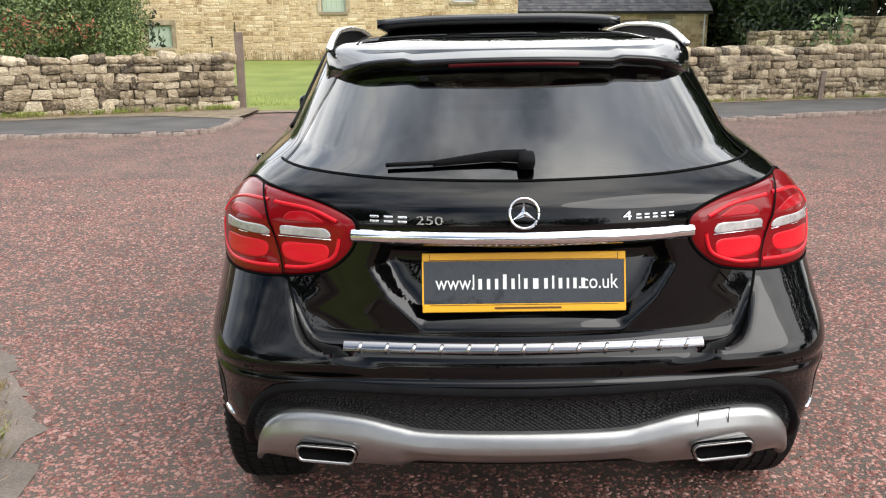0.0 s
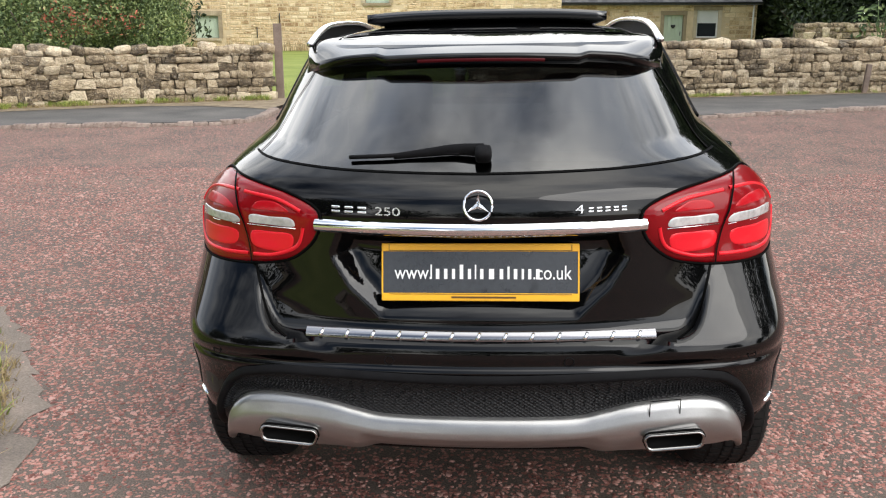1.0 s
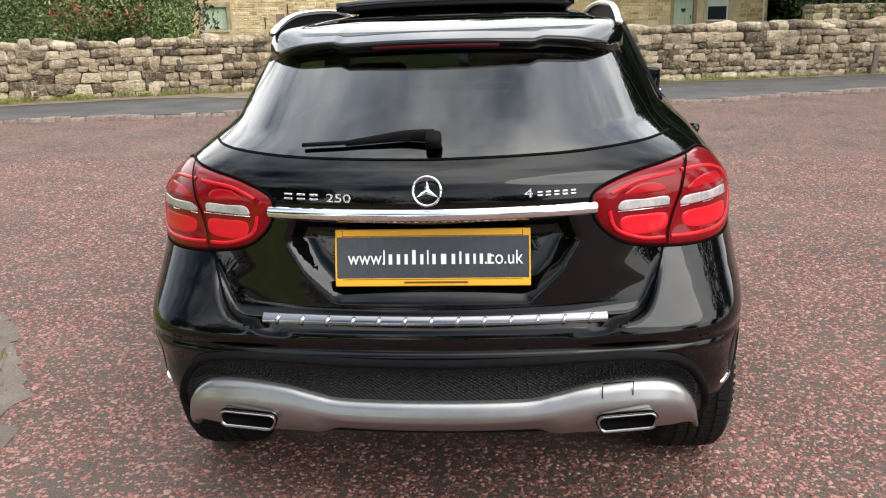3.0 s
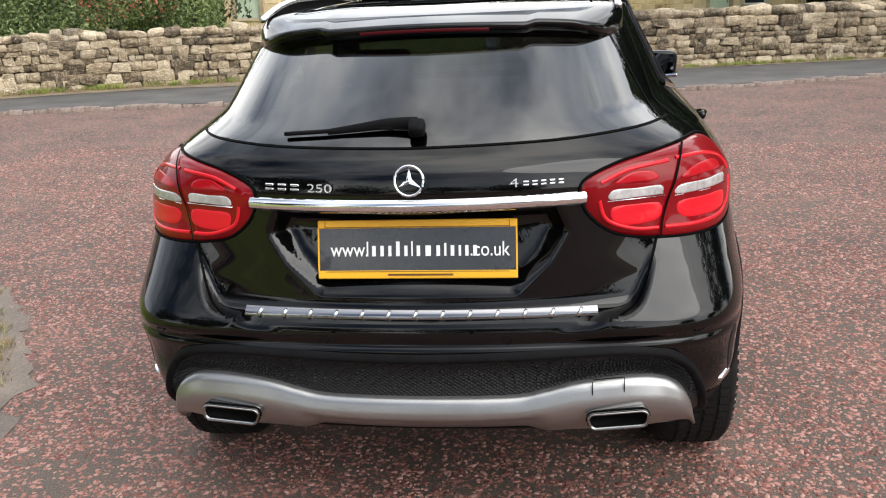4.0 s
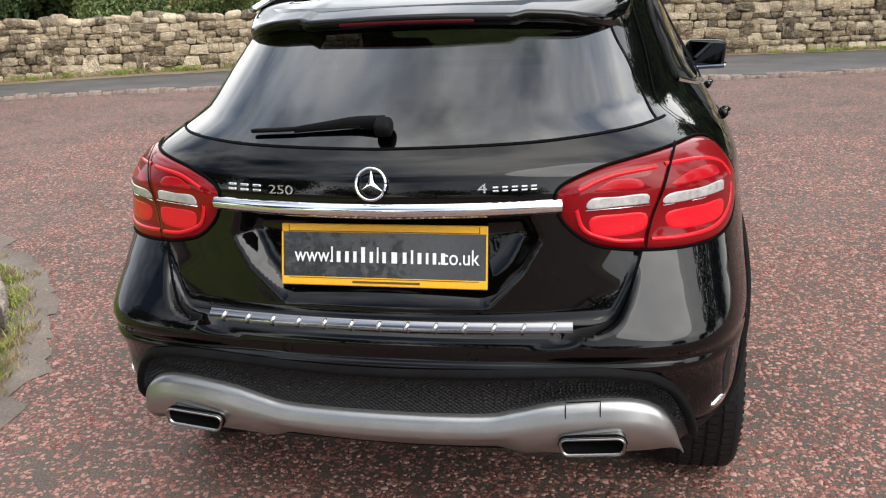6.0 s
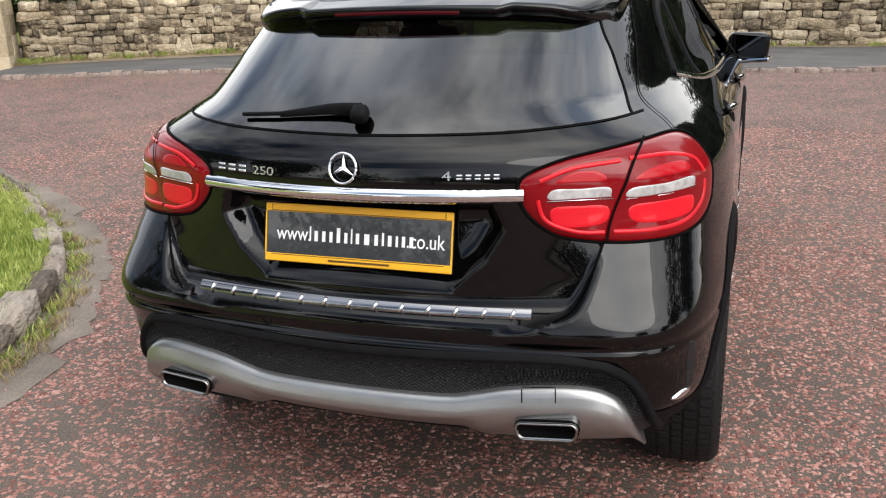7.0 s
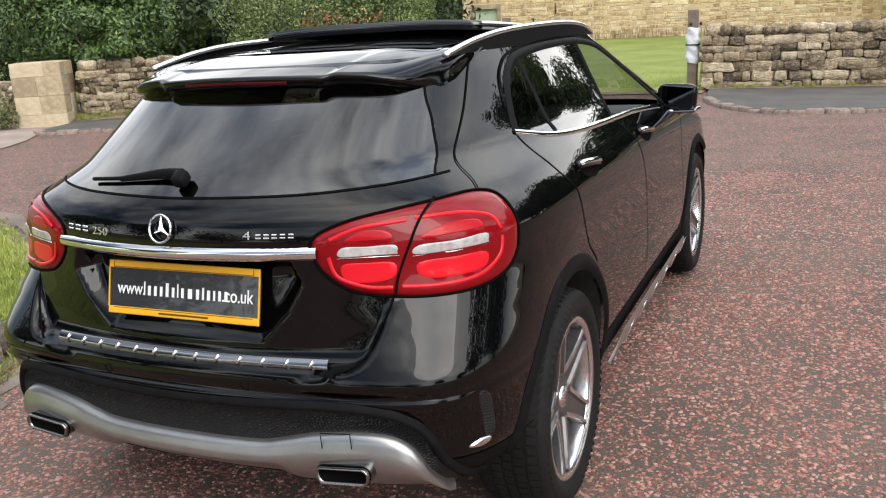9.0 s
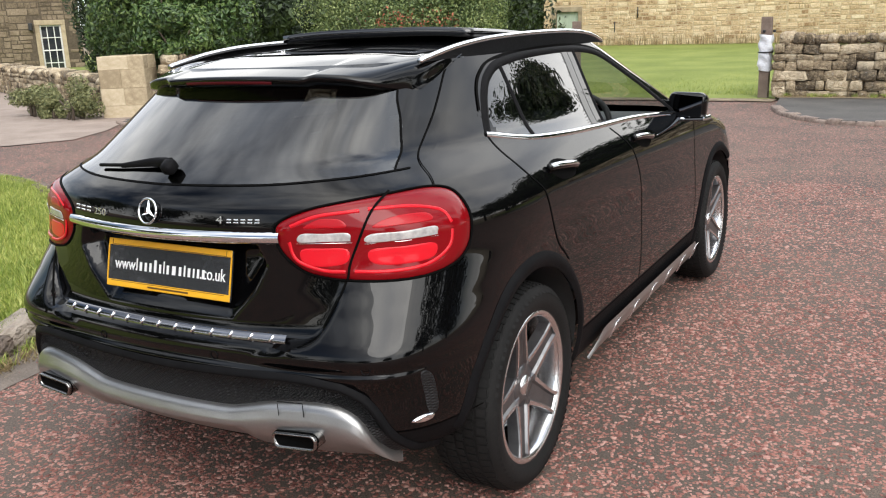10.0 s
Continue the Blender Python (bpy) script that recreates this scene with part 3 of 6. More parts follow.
# ---- houses ----
def rubble_sheet(x0, x1, z0, z1, course, seed, holes=()):
    """Coursed stones of a house front in the plane y = 0, facing -y, as one joined mesh."""
    rnd = random.Random(seed)
    v, f = [], []
    left = x0
    while left < x1:
        right = min(left + rnd.uniform(0.5, 1.7), x1)
        z = z0 + rnd.uniform(-0.1, 0)
        while z < z1 - 0.02:
            h = min(course * rnd.uniform(0.5, 1.6), z1 - z)
            x = left
            while x < right - 0.02:
                w = h * rnd.uniform(0.8, 2.9)
                if right - x - w < 0.08:
                    w = right - x
                out = rnd.uniform(-0.05, 0.05) if x + w >= right else 0.0
                a, b, c, d = x + 0.007, min(x + w + out, x1) - 0.007, max(z, z0) + 0.007, z + h - 0.007
                x += w
                if b - a < 0.03 or d - c < 0.02 or any(a < hx1 and b > hx0 and c < hz1 and d > hz0 for hx0, hx1, hz0, hz1 in holes):
                    continue
                y = -rnd.uniform(0.004, 0.03)
                e = min(0.02, (b - a) / 4, (d - c) / 4)
                j = [rnd.uniform(-0.9, 0.9) * e for _ in range(8)]
                n = len(v)
                v += [(a, 0.02, c), (b, 0.02, c), (b, 0.02, d), (a, 0.02, d), (a + e + j[0], y, c + e + j[1]), (b - e + j[2], y, c + e + j[3]), (b - e + j[4], y, d - e + j[5]), (a + e + j[6], y, d - e + j[7])]
                f += [(n + 4, n + 5, n + 6, n + 7), (n, n + 1, n + 5, n + 4), (n + 1, n + 2, n + 6, n + 5), (n + 2, n + 3, n + 7, n + 6), (n + 3, n, n + 4, n + 7)]
            z += h
        left = right
    return v, f


def front_with_holes(x0, x1, z0, z1, holes, depth):
    """A wall slab in boxes round its rectangular openings."""
    xs = sorted({x0, x1, *[h[0] for h in holes], *[h[1] for h in holes]})
    zs = sorted({z0, z1, *[h[2] for h in holes], *[h[3] for h in holes]})
    bm = bmesh.new()
    for xa, xb in zip(xs, xs[1:]):
        for za, zb in zip(zs, zs[1:]):
            if any(h[0] <= xa and xb <= h[1] and h[2] <= za and zb <= h[3] for h in holes):
                continue
            t = bmesh.ops.create_cube(bm, size=1.0, matrix=Matrix.LocRotScale(((xa + xb) / 2, depth / 2, (za + zb) / 2), None, (xb - xa, depth, zb - za)))
    bmesh.ops.remove_doubles(bm, verts=bm.verts, dist=0.0005)
    return bm


def house(at, turn, x0, x1, z1, depth, mat, joint, course, seed, openings, label, roof_rise, roof_over=0.25, roof_low=None):
    """openings: (x0, x1, z0, z1, sort)."""
    root = empty("house", at, label, "house")
    root.rotation_euler[2] = radians(turn)
    holes = [o[:4] for o in openings]
    wall = part("wall", front_with_holes(x0, x1, -0.3, z1, holes, 0.45), joint, root)
    v, f = rubble_sheet(x0, x1, -0.1, z1, course, seed, [(a - 0.14, b + 0.14, c - 0.14, d + 0.16) for a, b, c, d in holes])
    tagged(mesh_part("stonework", v, f, mat, root, "", False), "coursed weathered building stones", kind="stuff")
    bm = box_bm((x1 - x0 - 0.02, 0.3, z1), ((x0 + x1) / 2, depth, z1 / 2))
    part("wall", bm, joint, root)
    for sx in (x0 + 0.2, x1 - 0.2):
        part("wall", box_bm((0.38, depth - 0.62, z1), (sx, depth / 2 + 0.15, z1 / 2)), joint, root)
    ridge = z1 + roof_rise
    rv = [(x0 - 0.15, -roof_over, z1 - 0.02), (x1 + 0.15, -roof_over, z1 - 0.02), (x1 + 0.15, depth / 2, ridge), (x0 - 0.15, depth / 2, ridge), (x0 - 0.15, depth + roof_over, z1), (x1 + 0.15, depth + roof_over, z1)]
    rv += [(x, y, z - 0.12) for x, y, z in rv]
    part_roof = mesh_part("roof", rv, [(0, 1, 2, 3), (3, 2, 5, 4), (6, 9, 8, 7), (9, 10, 11, 8), (0, 6, 7, 1), (4, 5, 11, 10), (0, 3, 9, 6), (3, 4, 10, 9), (1, 7, 8, 2), (2, 8, 11, 5)], SLATE, root, "grey slate roof", False)
    # slates in rows on the front slope
    rnd = random.Random(seed)
    sv, sf = [], []
    slope = math.hypot(depth / 2 + roof_over, roof_rise)
    rows = int(slope / 0.24)
    for r in range(rows):
        x = x0 - 0.15 - rnd.uniform(0, 0.2)
        while x < x1 + 0.15:
            w = rnd.uniform(0.22, 0.34)
            a, b = max(x, x0 - 0.15) + 0.004, min(x + w, x1 + 0.15) - 0.004
            x += w
            if b - a < 0.05:
                continue
            u0, u1 = r / rows, min(1.0, (r + 1.25) / rows)
            n = len(sv)
            for u, lift in ((u0, 0.03 + rnd.uniform(0, 0.008)), (u1, 0.008)):
                y, z = -roof_over + u * (depth / 2 + roof_over), z1 - 0.02 + u * roof_rise
                sv += [(a, y, z + lift), (b, y, z + lift)]
            sv += [(a, sv[n][1], sv[n][2] - 0.02), (b, sv[n][1], sv[n][2] - 0.02)]
            sf += [(n, n + 1, n + 3, n + 2), (n + 4, n + 5, n + 1, n)]
    tagged(mesh_part("slating", sv, sf, SLATE, part_roof, "", False), "overlapping grey slates", kind="stuff")
    part("gutter", box_bm((x1 - x0 + 0.3, 0.1, 0.09), ((x0 + x1) / 2, -roof_over - 0.03, z1 - 0.03), 0.03), IRON, root, "dark gutter")
    for a, b, c, d, sort in openings:
        win = empty("door" if sort == "door" else "window")
        win.parent = root
        cx, cz, w, h = (a + b) / 2, (c + d) / 2, b - a, d - c
        part("lintel", box_bm((w + 0.36, 0.2, 0.2), (cx, 0.055, d + 0.1), 0.015), SANDSTONE, win, "dressed stone lintel")
        part("sill", box_bm((w + 0.2, 0.24, 0.11), (cx, 0.045, c - 0.055), 0.015), SANDSTONE, win, "dressed stone sill")
        for sx in (a - 0.085, b + 0.085):
            part("jamb", box_bm((0.17, 0.2, h), (sx, 0.06, cz), 0.012), SANDSTONE, win, "dressed stone jamb")
        if sort in ("shutter", "door"):
            nb = 5
            for k in range(nb):
                part("board", box_bm((w / nb - 0.006, 0.05, h - 0.01), (a + w * (k + 0.5) / nb, 0.12, cz), 0.006, 1), MINT, win, "pale mint painted board")
        if sort == "door":
            for sx, sz in ((-0.05, 0.16), (0.05, 0.16), (0, 0.10)):
                part("wreath", box_bm((0.12, 0.04, 0.12), (cx + sx, 0.085, d - 0.5 + sz - 0.16), 0.045), IRON, win, "dark heart-shaped wreath")
            part("handle", box_bm((0.03, 0.05, 0.2), (b - 0.1, 0.08, cz), 0.01), IRON, win, "black door handle")
        if sort in ("white", "sash"):
            for dx, dz, sx, sz in ((0, h / 2 - 0.03, w, 0.06), (0, -h / 2 + 0.03, w, 0.06), (-w / 2 + 0.03, 0, 0.06, h), (w / 2 - 0.03, 0, 0.06, h)):
                part("frame", box_bm((sx, 0.07, sz), (cx + dx, 0.1, cz + dz), 0.006, 1), WHITE_PAINT, win, "white painted frame")
            nx, nz = (3, 4) if sort == "sash" else (1, 1)
            for i in range(1, nx):
                part("glazing_bar", box_bm((0.035, 0.05, h - 0.1), (a + w * i / nx, 0.1, cz), 0.004, 1), WHITE_PAINT, win)
            for i in range(1, nz):
                part("glazing_bar", box_bm((w - 0.1, 0.05, 0.05 if i == nz // 2 else 0.035), (cx, 0.1, c + h * i / nz), 0.004, 1), WHITE_PAINT, win)
            part("pane", box_bm((w - 0.08, 0.012, h - 0.08), (cx, 0.13, cz)), PANE, win, "dark reflecting pane")
            if sort == "white":
                part("blind", box_bm((w - 0.12, 0.02, h * 0.42), (cx, 0.11, d - 0.06 - h * 0.21)), WHITE_PAINT, win, "white half-lowered blind")
        # black board closes the opening, its colour gives the unlit room's darkness
        part("dark_backing", box_bm((w + 0.02, 0.02, h + 0.02), (cx, 0.32, cz)), IRON, win, "black board standing in for the unlit room")
    return root


stone_house = house((0, 34, 0.1), 0, -13.0, 2.4, 3.6, 8.0, HOUSE, HOUSE_JOINT, 0.12, 31,
                    [(-12.45, -11.45, 0.62, 1.50, "shutter"), (-5.4, -4.45, 1.98, 2.95, "shutter"), (-0.2, 0.7, 2.35, 3.3, "white")],
                    "long golden sandstone house with pale mint shutters", 1.3)
for x, z in ((-9.85, 0.95), (-8.9, 1.5)):
    iron = tube("iron_tie", [(x, 33.93, z - 0.22), (x, 33.93, z + 0.2)], 0.022, IRON)
    tagged(iron, "rusty black iron wall tie on the stone house", "wall tie")
cottage = house((0, 42, 0.0), 0, 1.0, 12.2, 2.2, 6.0, HOUSE, HOUSE_JOINT, 0.17, 32,
                [(7.85, 8.75, -0.1, 1.6, "door"), (9.4, 10.4, 0.55, 1.82, "white")],
                "low sandstone cottage with grey slate roof and mint door", 2.0)
tube("downpipe", [(12.0, 41.85, -0.1), (12.0, 41.85, 2.2)], 0.04, WHITE_PAINT, cottage, "white downpipe") .location = (0, -42, 0)
gate_house = house((-30.1, 22.0, -0.1), 53, -5.0, 1.75, 5.6, 6.0, DARK_HOUSE, MORTAR, 0.2, 33,
                   [(0.2, 1.0, -0.1, 1.9, "sash")], "brown stone lodge with a tall white sash window", 2.6)
part("wall_lantern", box_bm((0.16, 0.2, 0.3), (-0.12, -0.14, 1.85), 0.03), IRON, gate_house, "black iron wall lantern")


# ---- planting ----
def leaves(n, place, size, seed, droop=0.0):
    """n folded leaf blades; place(rnd) gives a point and a direction to face."""
    rnd = random.Random(seed)
    v, f = [], []
    for _ in range(n):
        p, d = place(rnd)
        d = Vector(d) + Vector((rnd.gauss(0, 0.55), rnd.gauss(0, 0.55), rnd.gauss(0, 0.55) - droop))
        d.normalize()
        a = d.cross(Vector((rnd.gauss(0, 1), rnd.gauss(0, 1), rnd.gauss(0, 1)))).normalized()
        b = d.cross(a)
        s = size * rnd.uniform(0.6, 1.4)
        k = len(v)
        p = Vector(p)
        v += [p - a * s * 0.7, p - b * s * 0.32 + d * s * 0.12, p + a * s * 0.7, p + b * s * 0.32 + d * s * 0.12]
        f += [(k, k + 1, k + 2, k + 3)]
    return v, f


def clump_place(centre, radii, lumps, seed, inner=0.72, flat_base=True):
    """Points on the outside of a cluster of lumps."""
    rnd0 = random.Random(seed)
    balls = []
    for _ in range(lumps):
        w = [rnd0.gauss(0, 1) for _ in range(3)]
        n = math.sqrt(sum(c * c for c in w)) + 1e-6
        k = rnd0.uniform(0.35, 0.8)
        balls.append((tuple(c / n * k * r for c, r in zip(w, radii)), rnd0.uniform(0.28, 0.5)))

    def place(rnd):
        while True:
            c, r = rnd.choice(balls)
            w = Vector((rnd.gauss(0, 1), rnd.gauss(0, 1), rnd.gauss(0, 1))).normalized()
            k = r * rnd.uniform(inner, 1.03)
            p = Vector((c[0] + w.x * k * radii[0], c[1] + w.y * k * radii[1], c[2] + w.z * k * radii[2]))
            if flat_base and p.z + centre[2] < 0.02:
                continue
            return p + Vector(centre), w
    return place


def bush(name, at, centre, radii, n, size, mat, label, seed, lumps=26, category="bush"):
    root = empty(name, at, label, category)
    v, f = leaves(n, clump_place(centre, radii, lumps, seed), size, seed)
    tagged(mesh_part("foliage", v, f, mat, root, "", False), "dense leaves", kind="stuff")
    rnd = random.Random(seed)
    for k in range(5):
        w = rnd.uniform(0, 6.28)
        tube("stem", [(0.15 * math.cos(w), 0.15 * math.sin(w), -0.05), (radii[0] * 0.3 * math.cos(w), radii[1] * 0.3 * math.sin(w), centre[2] * 0.6), (radii[0] * 0.6 * math.cos(w), radii[1] * 0.6 * math.sin(w), centre[2] * 1.1)], 0.035, BARK, root, taper=[1, 0.7, 0.35], sides=6)
    return root


bush("ivy_bush", (-11.7, 11.6, 0), (0, 0, 2.0), (1.65, 1.2, 1.5), 36000, 0.075, IVY, "large rounded ivy mass spilling over the stone wall", 51, 34)
bush("ivy_bush", (-13.75, 12.5, 0), (0, 0, 1.9), (1.25, 1.0, 1.6), 20000, 0.075, IVY, "dense ivy mass behind the low mossy wall", 56, 24)
bush("ivy_bush", (-10.75, 10.75, 0.9), (0, 0, 0.55), (0.85, 0.6, 0.5), 9000, 0.075, IVY, "ivy hanging over the sandstone gate pillar", 52, 16)
bush("shrub", (-9.1, 15.6, 0), (0, 0, 1.5), (2.3, 1.3, 1.65), 30000, 0.055, SHRUB, "dense green shrub behind the garden wall", 53, 30)
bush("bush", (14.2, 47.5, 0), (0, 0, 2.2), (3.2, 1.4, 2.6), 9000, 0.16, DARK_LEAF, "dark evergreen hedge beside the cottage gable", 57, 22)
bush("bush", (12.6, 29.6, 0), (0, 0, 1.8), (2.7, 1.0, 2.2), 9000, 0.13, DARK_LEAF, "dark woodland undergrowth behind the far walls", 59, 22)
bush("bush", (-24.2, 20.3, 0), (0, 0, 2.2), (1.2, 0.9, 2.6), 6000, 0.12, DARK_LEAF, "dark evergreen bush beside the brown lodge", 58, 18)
willow = bush("shrub", (-7.25, 15.9, 0), (0, 0, 1.6), (1.0, 1.0, 1.8), 20000, 0.042, SHRUB, "feathery light green shrub behind the garden wall", 54, 18)
v, f = leaves(260, clump_place((0, -1.1, 1.45), (1.3, 0.4, 0.7), 9, 8), 0.045, 55)
blossom = tagged(mesh_part("blossom", v, f, FLOWER, None, "", False), "coral red blossom sprays in the green shrub", "flowers", kind="stuff")
blossom.location = (-7.8, 15.4, 0)
for k, (x, y, r, h) in enumerate(((-11.6, 8.95, 0.55, 0.42), (-13.0, 9.2, 0.6, 0.40), (-12.35, 9.0, 0.35, 0.3))):
    bush("shrub", (x, y, 0), (0, 0, h * 0.8), (r, r * 0.7, h), 3200, 0.04, OLIVE, "loose low olive-green shrub beside the drive", 60 + k, 14)
tall = empty("sapling", (8.0, 17.6, 0), "tall leafy sapling behind the garden wall", "sapling")
rnd = random.Random(77)
for k in range(4):
    x = rnd.uniform(-0.35, 0.35)
    tube("cane", [(x, 0, 0), (x + rnd.uniform(-0.08, 0.08), 0.05, 1.0), (x + rnd.uniform(-0.1, 0.1), 0, 1.9)], 0.012, LIGHT_LEAF, tall, taper=[1, 0.8, 0.5], sides=6)
v, f = leaves(90, lambda r: (Vector((r.uniform(-0.45, 0.5), r.uniform(-0.15, 0.15), r.uniform(1.0, 1.75))), Vector((0, -0.7, 0.7))), 0.11, 78)
tagged(mesh_part("leaf_spray", v, f, LIGHT_LEAF, tall, "", False), "broad bright leaves", kind="stuff")


def tree(at, height, spread, n, size, mat, label, seed, trunk=0.16, low=0.25):
    root = empty("tree", (*at, 0), label, "tree")
    rnd = random.Random(seed)
    top = height * 0.62
    tube("trunk", [(0, 0, -0.2), (rnd.uniform(-0.2, 0.2), rnd.uniform(-0.2, 0.2), top * 0.5), (rnd.uniform(-0.3, 0.3), rnd.uniform(-0.3, 0.3), top), (0, 0, height * 0.9)], trunk * height / 8, BARK, root, taper=[1.2, 0.9, 0.6, 0.15], sides=9)
    for k in range(9):
        w, z = rnd.uniform(0, 6.28), rnd.uniform(low, 0.75) * height
        r = spread * rnd.uniform(0.5, 0.85)
        tube("limb", [(0, 0, z), (r * 0.5 * math.cos(w), r * 0.5 * math.sin(w), z + height * 0.05), (r * math.cos(w), r * math.sin(w), z + height * 0.12)], trunk * 0.4 * height / 8, BARK, root, taper=[1, 0.6, 0.2], sides=6)
    v, f = leaves(n, clump_place((0, 0, height * (0.5 + low / 2)), (spread, spread, height * (0.5 - low / 2)), 40, seed, 0.55), size, seed, 0.2)
    tagged(mesh_part("crown", v, f, mat, root, "", False), "uneven leafy crown", kind="stuff")
    return root


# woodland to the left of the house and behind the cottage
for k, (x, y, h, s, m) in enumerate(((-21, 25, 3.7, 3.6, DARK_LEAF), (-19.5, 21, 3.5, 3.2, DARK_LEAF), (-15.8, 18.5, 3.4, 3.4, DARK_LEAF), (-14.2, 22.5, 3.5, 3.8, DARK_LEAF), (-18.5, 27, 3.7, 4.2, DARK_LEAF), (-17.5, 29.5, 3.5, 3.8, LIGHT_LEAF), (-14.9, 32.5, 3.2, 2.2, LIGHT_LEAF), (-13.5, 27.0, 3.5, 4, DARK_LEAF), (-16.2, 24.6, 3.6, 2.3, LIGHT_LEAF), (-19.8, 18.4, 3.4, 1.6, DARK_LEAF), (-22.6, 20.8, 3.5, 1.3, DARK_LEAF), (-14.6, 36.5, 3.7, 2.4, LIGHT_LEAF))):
    tree((x, y), h, s, 15000, 0.16, m, "dense dark woodland tree beyond the wall" if m is DARK_LEAF else "green tree beyond the wall with sunlight in its leaf colour", 100 + k, low=0.02)
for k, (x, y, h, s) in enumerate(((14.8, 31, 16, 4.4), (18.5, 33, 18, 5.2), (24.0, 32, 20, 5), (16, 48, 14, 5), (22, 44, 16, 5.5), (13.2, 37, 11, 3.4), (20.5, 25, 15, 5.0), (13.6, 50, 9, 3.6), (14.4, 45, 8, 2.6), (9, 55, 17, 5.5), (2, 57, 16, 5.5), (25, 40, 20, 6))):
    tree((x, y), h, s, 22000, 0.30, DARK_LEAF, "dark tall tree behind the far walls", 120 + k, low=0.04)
# trees on the near side of the road, seen mirrored in the car
for k, (x, y, h, s, m) in enumerate(((-13, -13, 9, 4.5, DARK_LEAF), (-6.5, -16, 4.5, 4.0, DARK_LEAF), (0, -17, 4.0, 4.0, DARK_LEAF), (6.5, -17, 4.4, 4.0, DARK_LEAF), (17, -14, 5.5, 3.6, DARK_LEAF), (20, -4, 5, 3.0, DARK_LEAF), (18, 1.5, 10.5, 3.8, DARK_LEAF), (20.5, 9, 12, 4.5, DARK_LEAF), (19.5, 17.5, 12, 4.5, DARK_LEAF), (-15, -5, 7, 4.0, DARK_LEAF))):
    tree((x, y), h, s, int((1000 if h < 10 else 520) * h), 0.12 + 0.016 * h, m, "tall dark tree on the near side of the road", 140 + k, low=0.05)


# ---- grass and weeds ----
def blades(name, n, place, size, mat, label, seed, lean=0.35, category="grass"):
    rnd = random.Random(seed)
    v, f = [], []
    for _ in range(n):
        x, y, z = place(rnd)
        h = size * rnd.uniform(0.5, 1.3)
        w = rnd.uniform(0.0022, 0.0045) * (size / 0.05) ** 0.5
        a = rnd.uniform(0, 6.28)
        dx, dy = math.cos(a) * w, math.sin(a) * w
        lx, ly = rnd.gauss(0, lean) * h, rnd.gauss(0, lean) * h
        k = len(v)
        v += [(x - dx, y - dy, z), (x + dx, y + dy, z), (x + lx * 0.45 + dx * 0.7, y + ly * 0.45 + dy * 0.7, z + h * 0.6), (x + lx * 0.45 - dx * 0.7, y + ly * 0.45 - dy * 0.7, z + h * 0.6), (x + lx, y + ly, z + h)]
        f += [(k, k + 1, k + 2, k + 3), (k + 3, k + 2, k + 4)]
    return tagged(mesh_part(name, v, f, mat, None, "", False), label, category, kind="stuff")


kerb_x = [p[0] for p in curve_points(LAWN_KERB, 6)]
kerb_y = [p[1] for p in curve_points(LAWN_KERB, 6)]


def on_lawn(r):
    while True:
        y = 4.1 - 5.5 * r.random() ** 1.3
        edge = float(np.interp(-y, [-b for b in kerb_y], kerb_x))
        x = edge - 0.02 - 4.2 * r.random() ** 1.8
        if x > -7.5:
            return x, y, 0.08


blades("grass_blades", 75000, on_lawn, 0.055, BLADE, "short bright green lawn grass blades", 301)


def along(path, spread, z, reach=1.0):
    pts = curve_points(path, 8)

    def place(r):
        i = r.random() * (len(pts) - 1.001)
        a, b = pts[int(i)], pts[int(i) + 1]
        p = a + (b - a) * (i - int(i))
        return p[0] + r.gauss(0, spread), p[1] + r.gauss(0, spread), z
    return place


def tufts(path, spread, z, seed, many=40):
    base = along(path, spread, z)
    r0 = random.Random(seed)
    spots = [base(r0) for _ in range(many)]

    def place(r):
        x, y, q = r.choice(spots)
        return x + r.gauss(0, 0.03), y + r.gauss(0, 0.03), q
    return place


blades("weeds", 1700, tufts([(x + 0.085, y + 0.065) for x, y in LAWN_KERB[1:12]], 0.022, 0.0, 5, 80), 0.05, BLADE, "scattered weeds along the lawn edging", 302, 0.6, "weeds")
blades("dry_weeds", 2200, tufts([(x + 0.105, y + 0.08) for x, y in LAWN_KERB[1:12]], 0.028, 0.0, 6, 60), 0.035, DRY, "dry straw-coloured weeds along the lawn edging", 303, 0.7, "weeds")
blades("weeds", 6000, tufts([(x + 0.22 * 0.45, y - 0.27) for x, y in LEFT_WALL], 0.06, 0.05, 7, 90), 0.10, BLADE, "green weeds at the foot of the garden wall", 304, 0.6, "weeds")
blades("dry_weeds", 4000, along([(x + 0.1, y - 0.34) for x, y in LEFT_WALL], 0.07, 0.05), 0.06, DRY, "dry grass verge below the garden wall", 305, 0.7, "weeds")
blades("weeds", 4000, tufts([(x + 0.1, y - 0.27) for x, y in RIGHT_WALL[:4]], 0.05, 0.05, 9, 80), 0.07, BLADE, "green weeds at the foot of the right-hand garden wall".replace("right-hand ", "long "), 306, 0.6, "weeds")
blades("dry_weeds", 3000, along([(x + 0.1, y - 0.3) for x, y in RIGHT_WALL[:4]], 0.05, 0.05), 0.045, DRY, "dry grass verge below the long wall", 307, 0.7, "weeds")
blades("meadow_grass", 34000, lambda r: (r.uniform(-9.5, 3.5), 15.1 + 18.5 * r.random() ** 1.4, 0.01), 0.065, BLADE, "rough green grass before the stone house", 308, 0.3)
blades("meadow_grass", 800, lambda r: (r.uniform(-12.5, 2.0), r.uniform(33.0, 33.8), 0.2), 0.45, DRY, "brown seeding grass along the house wall", 309, 0.15)
STEEL = plain("polished steel", (0.27, 0.27, 0.285), 0.14, metal=1.0)
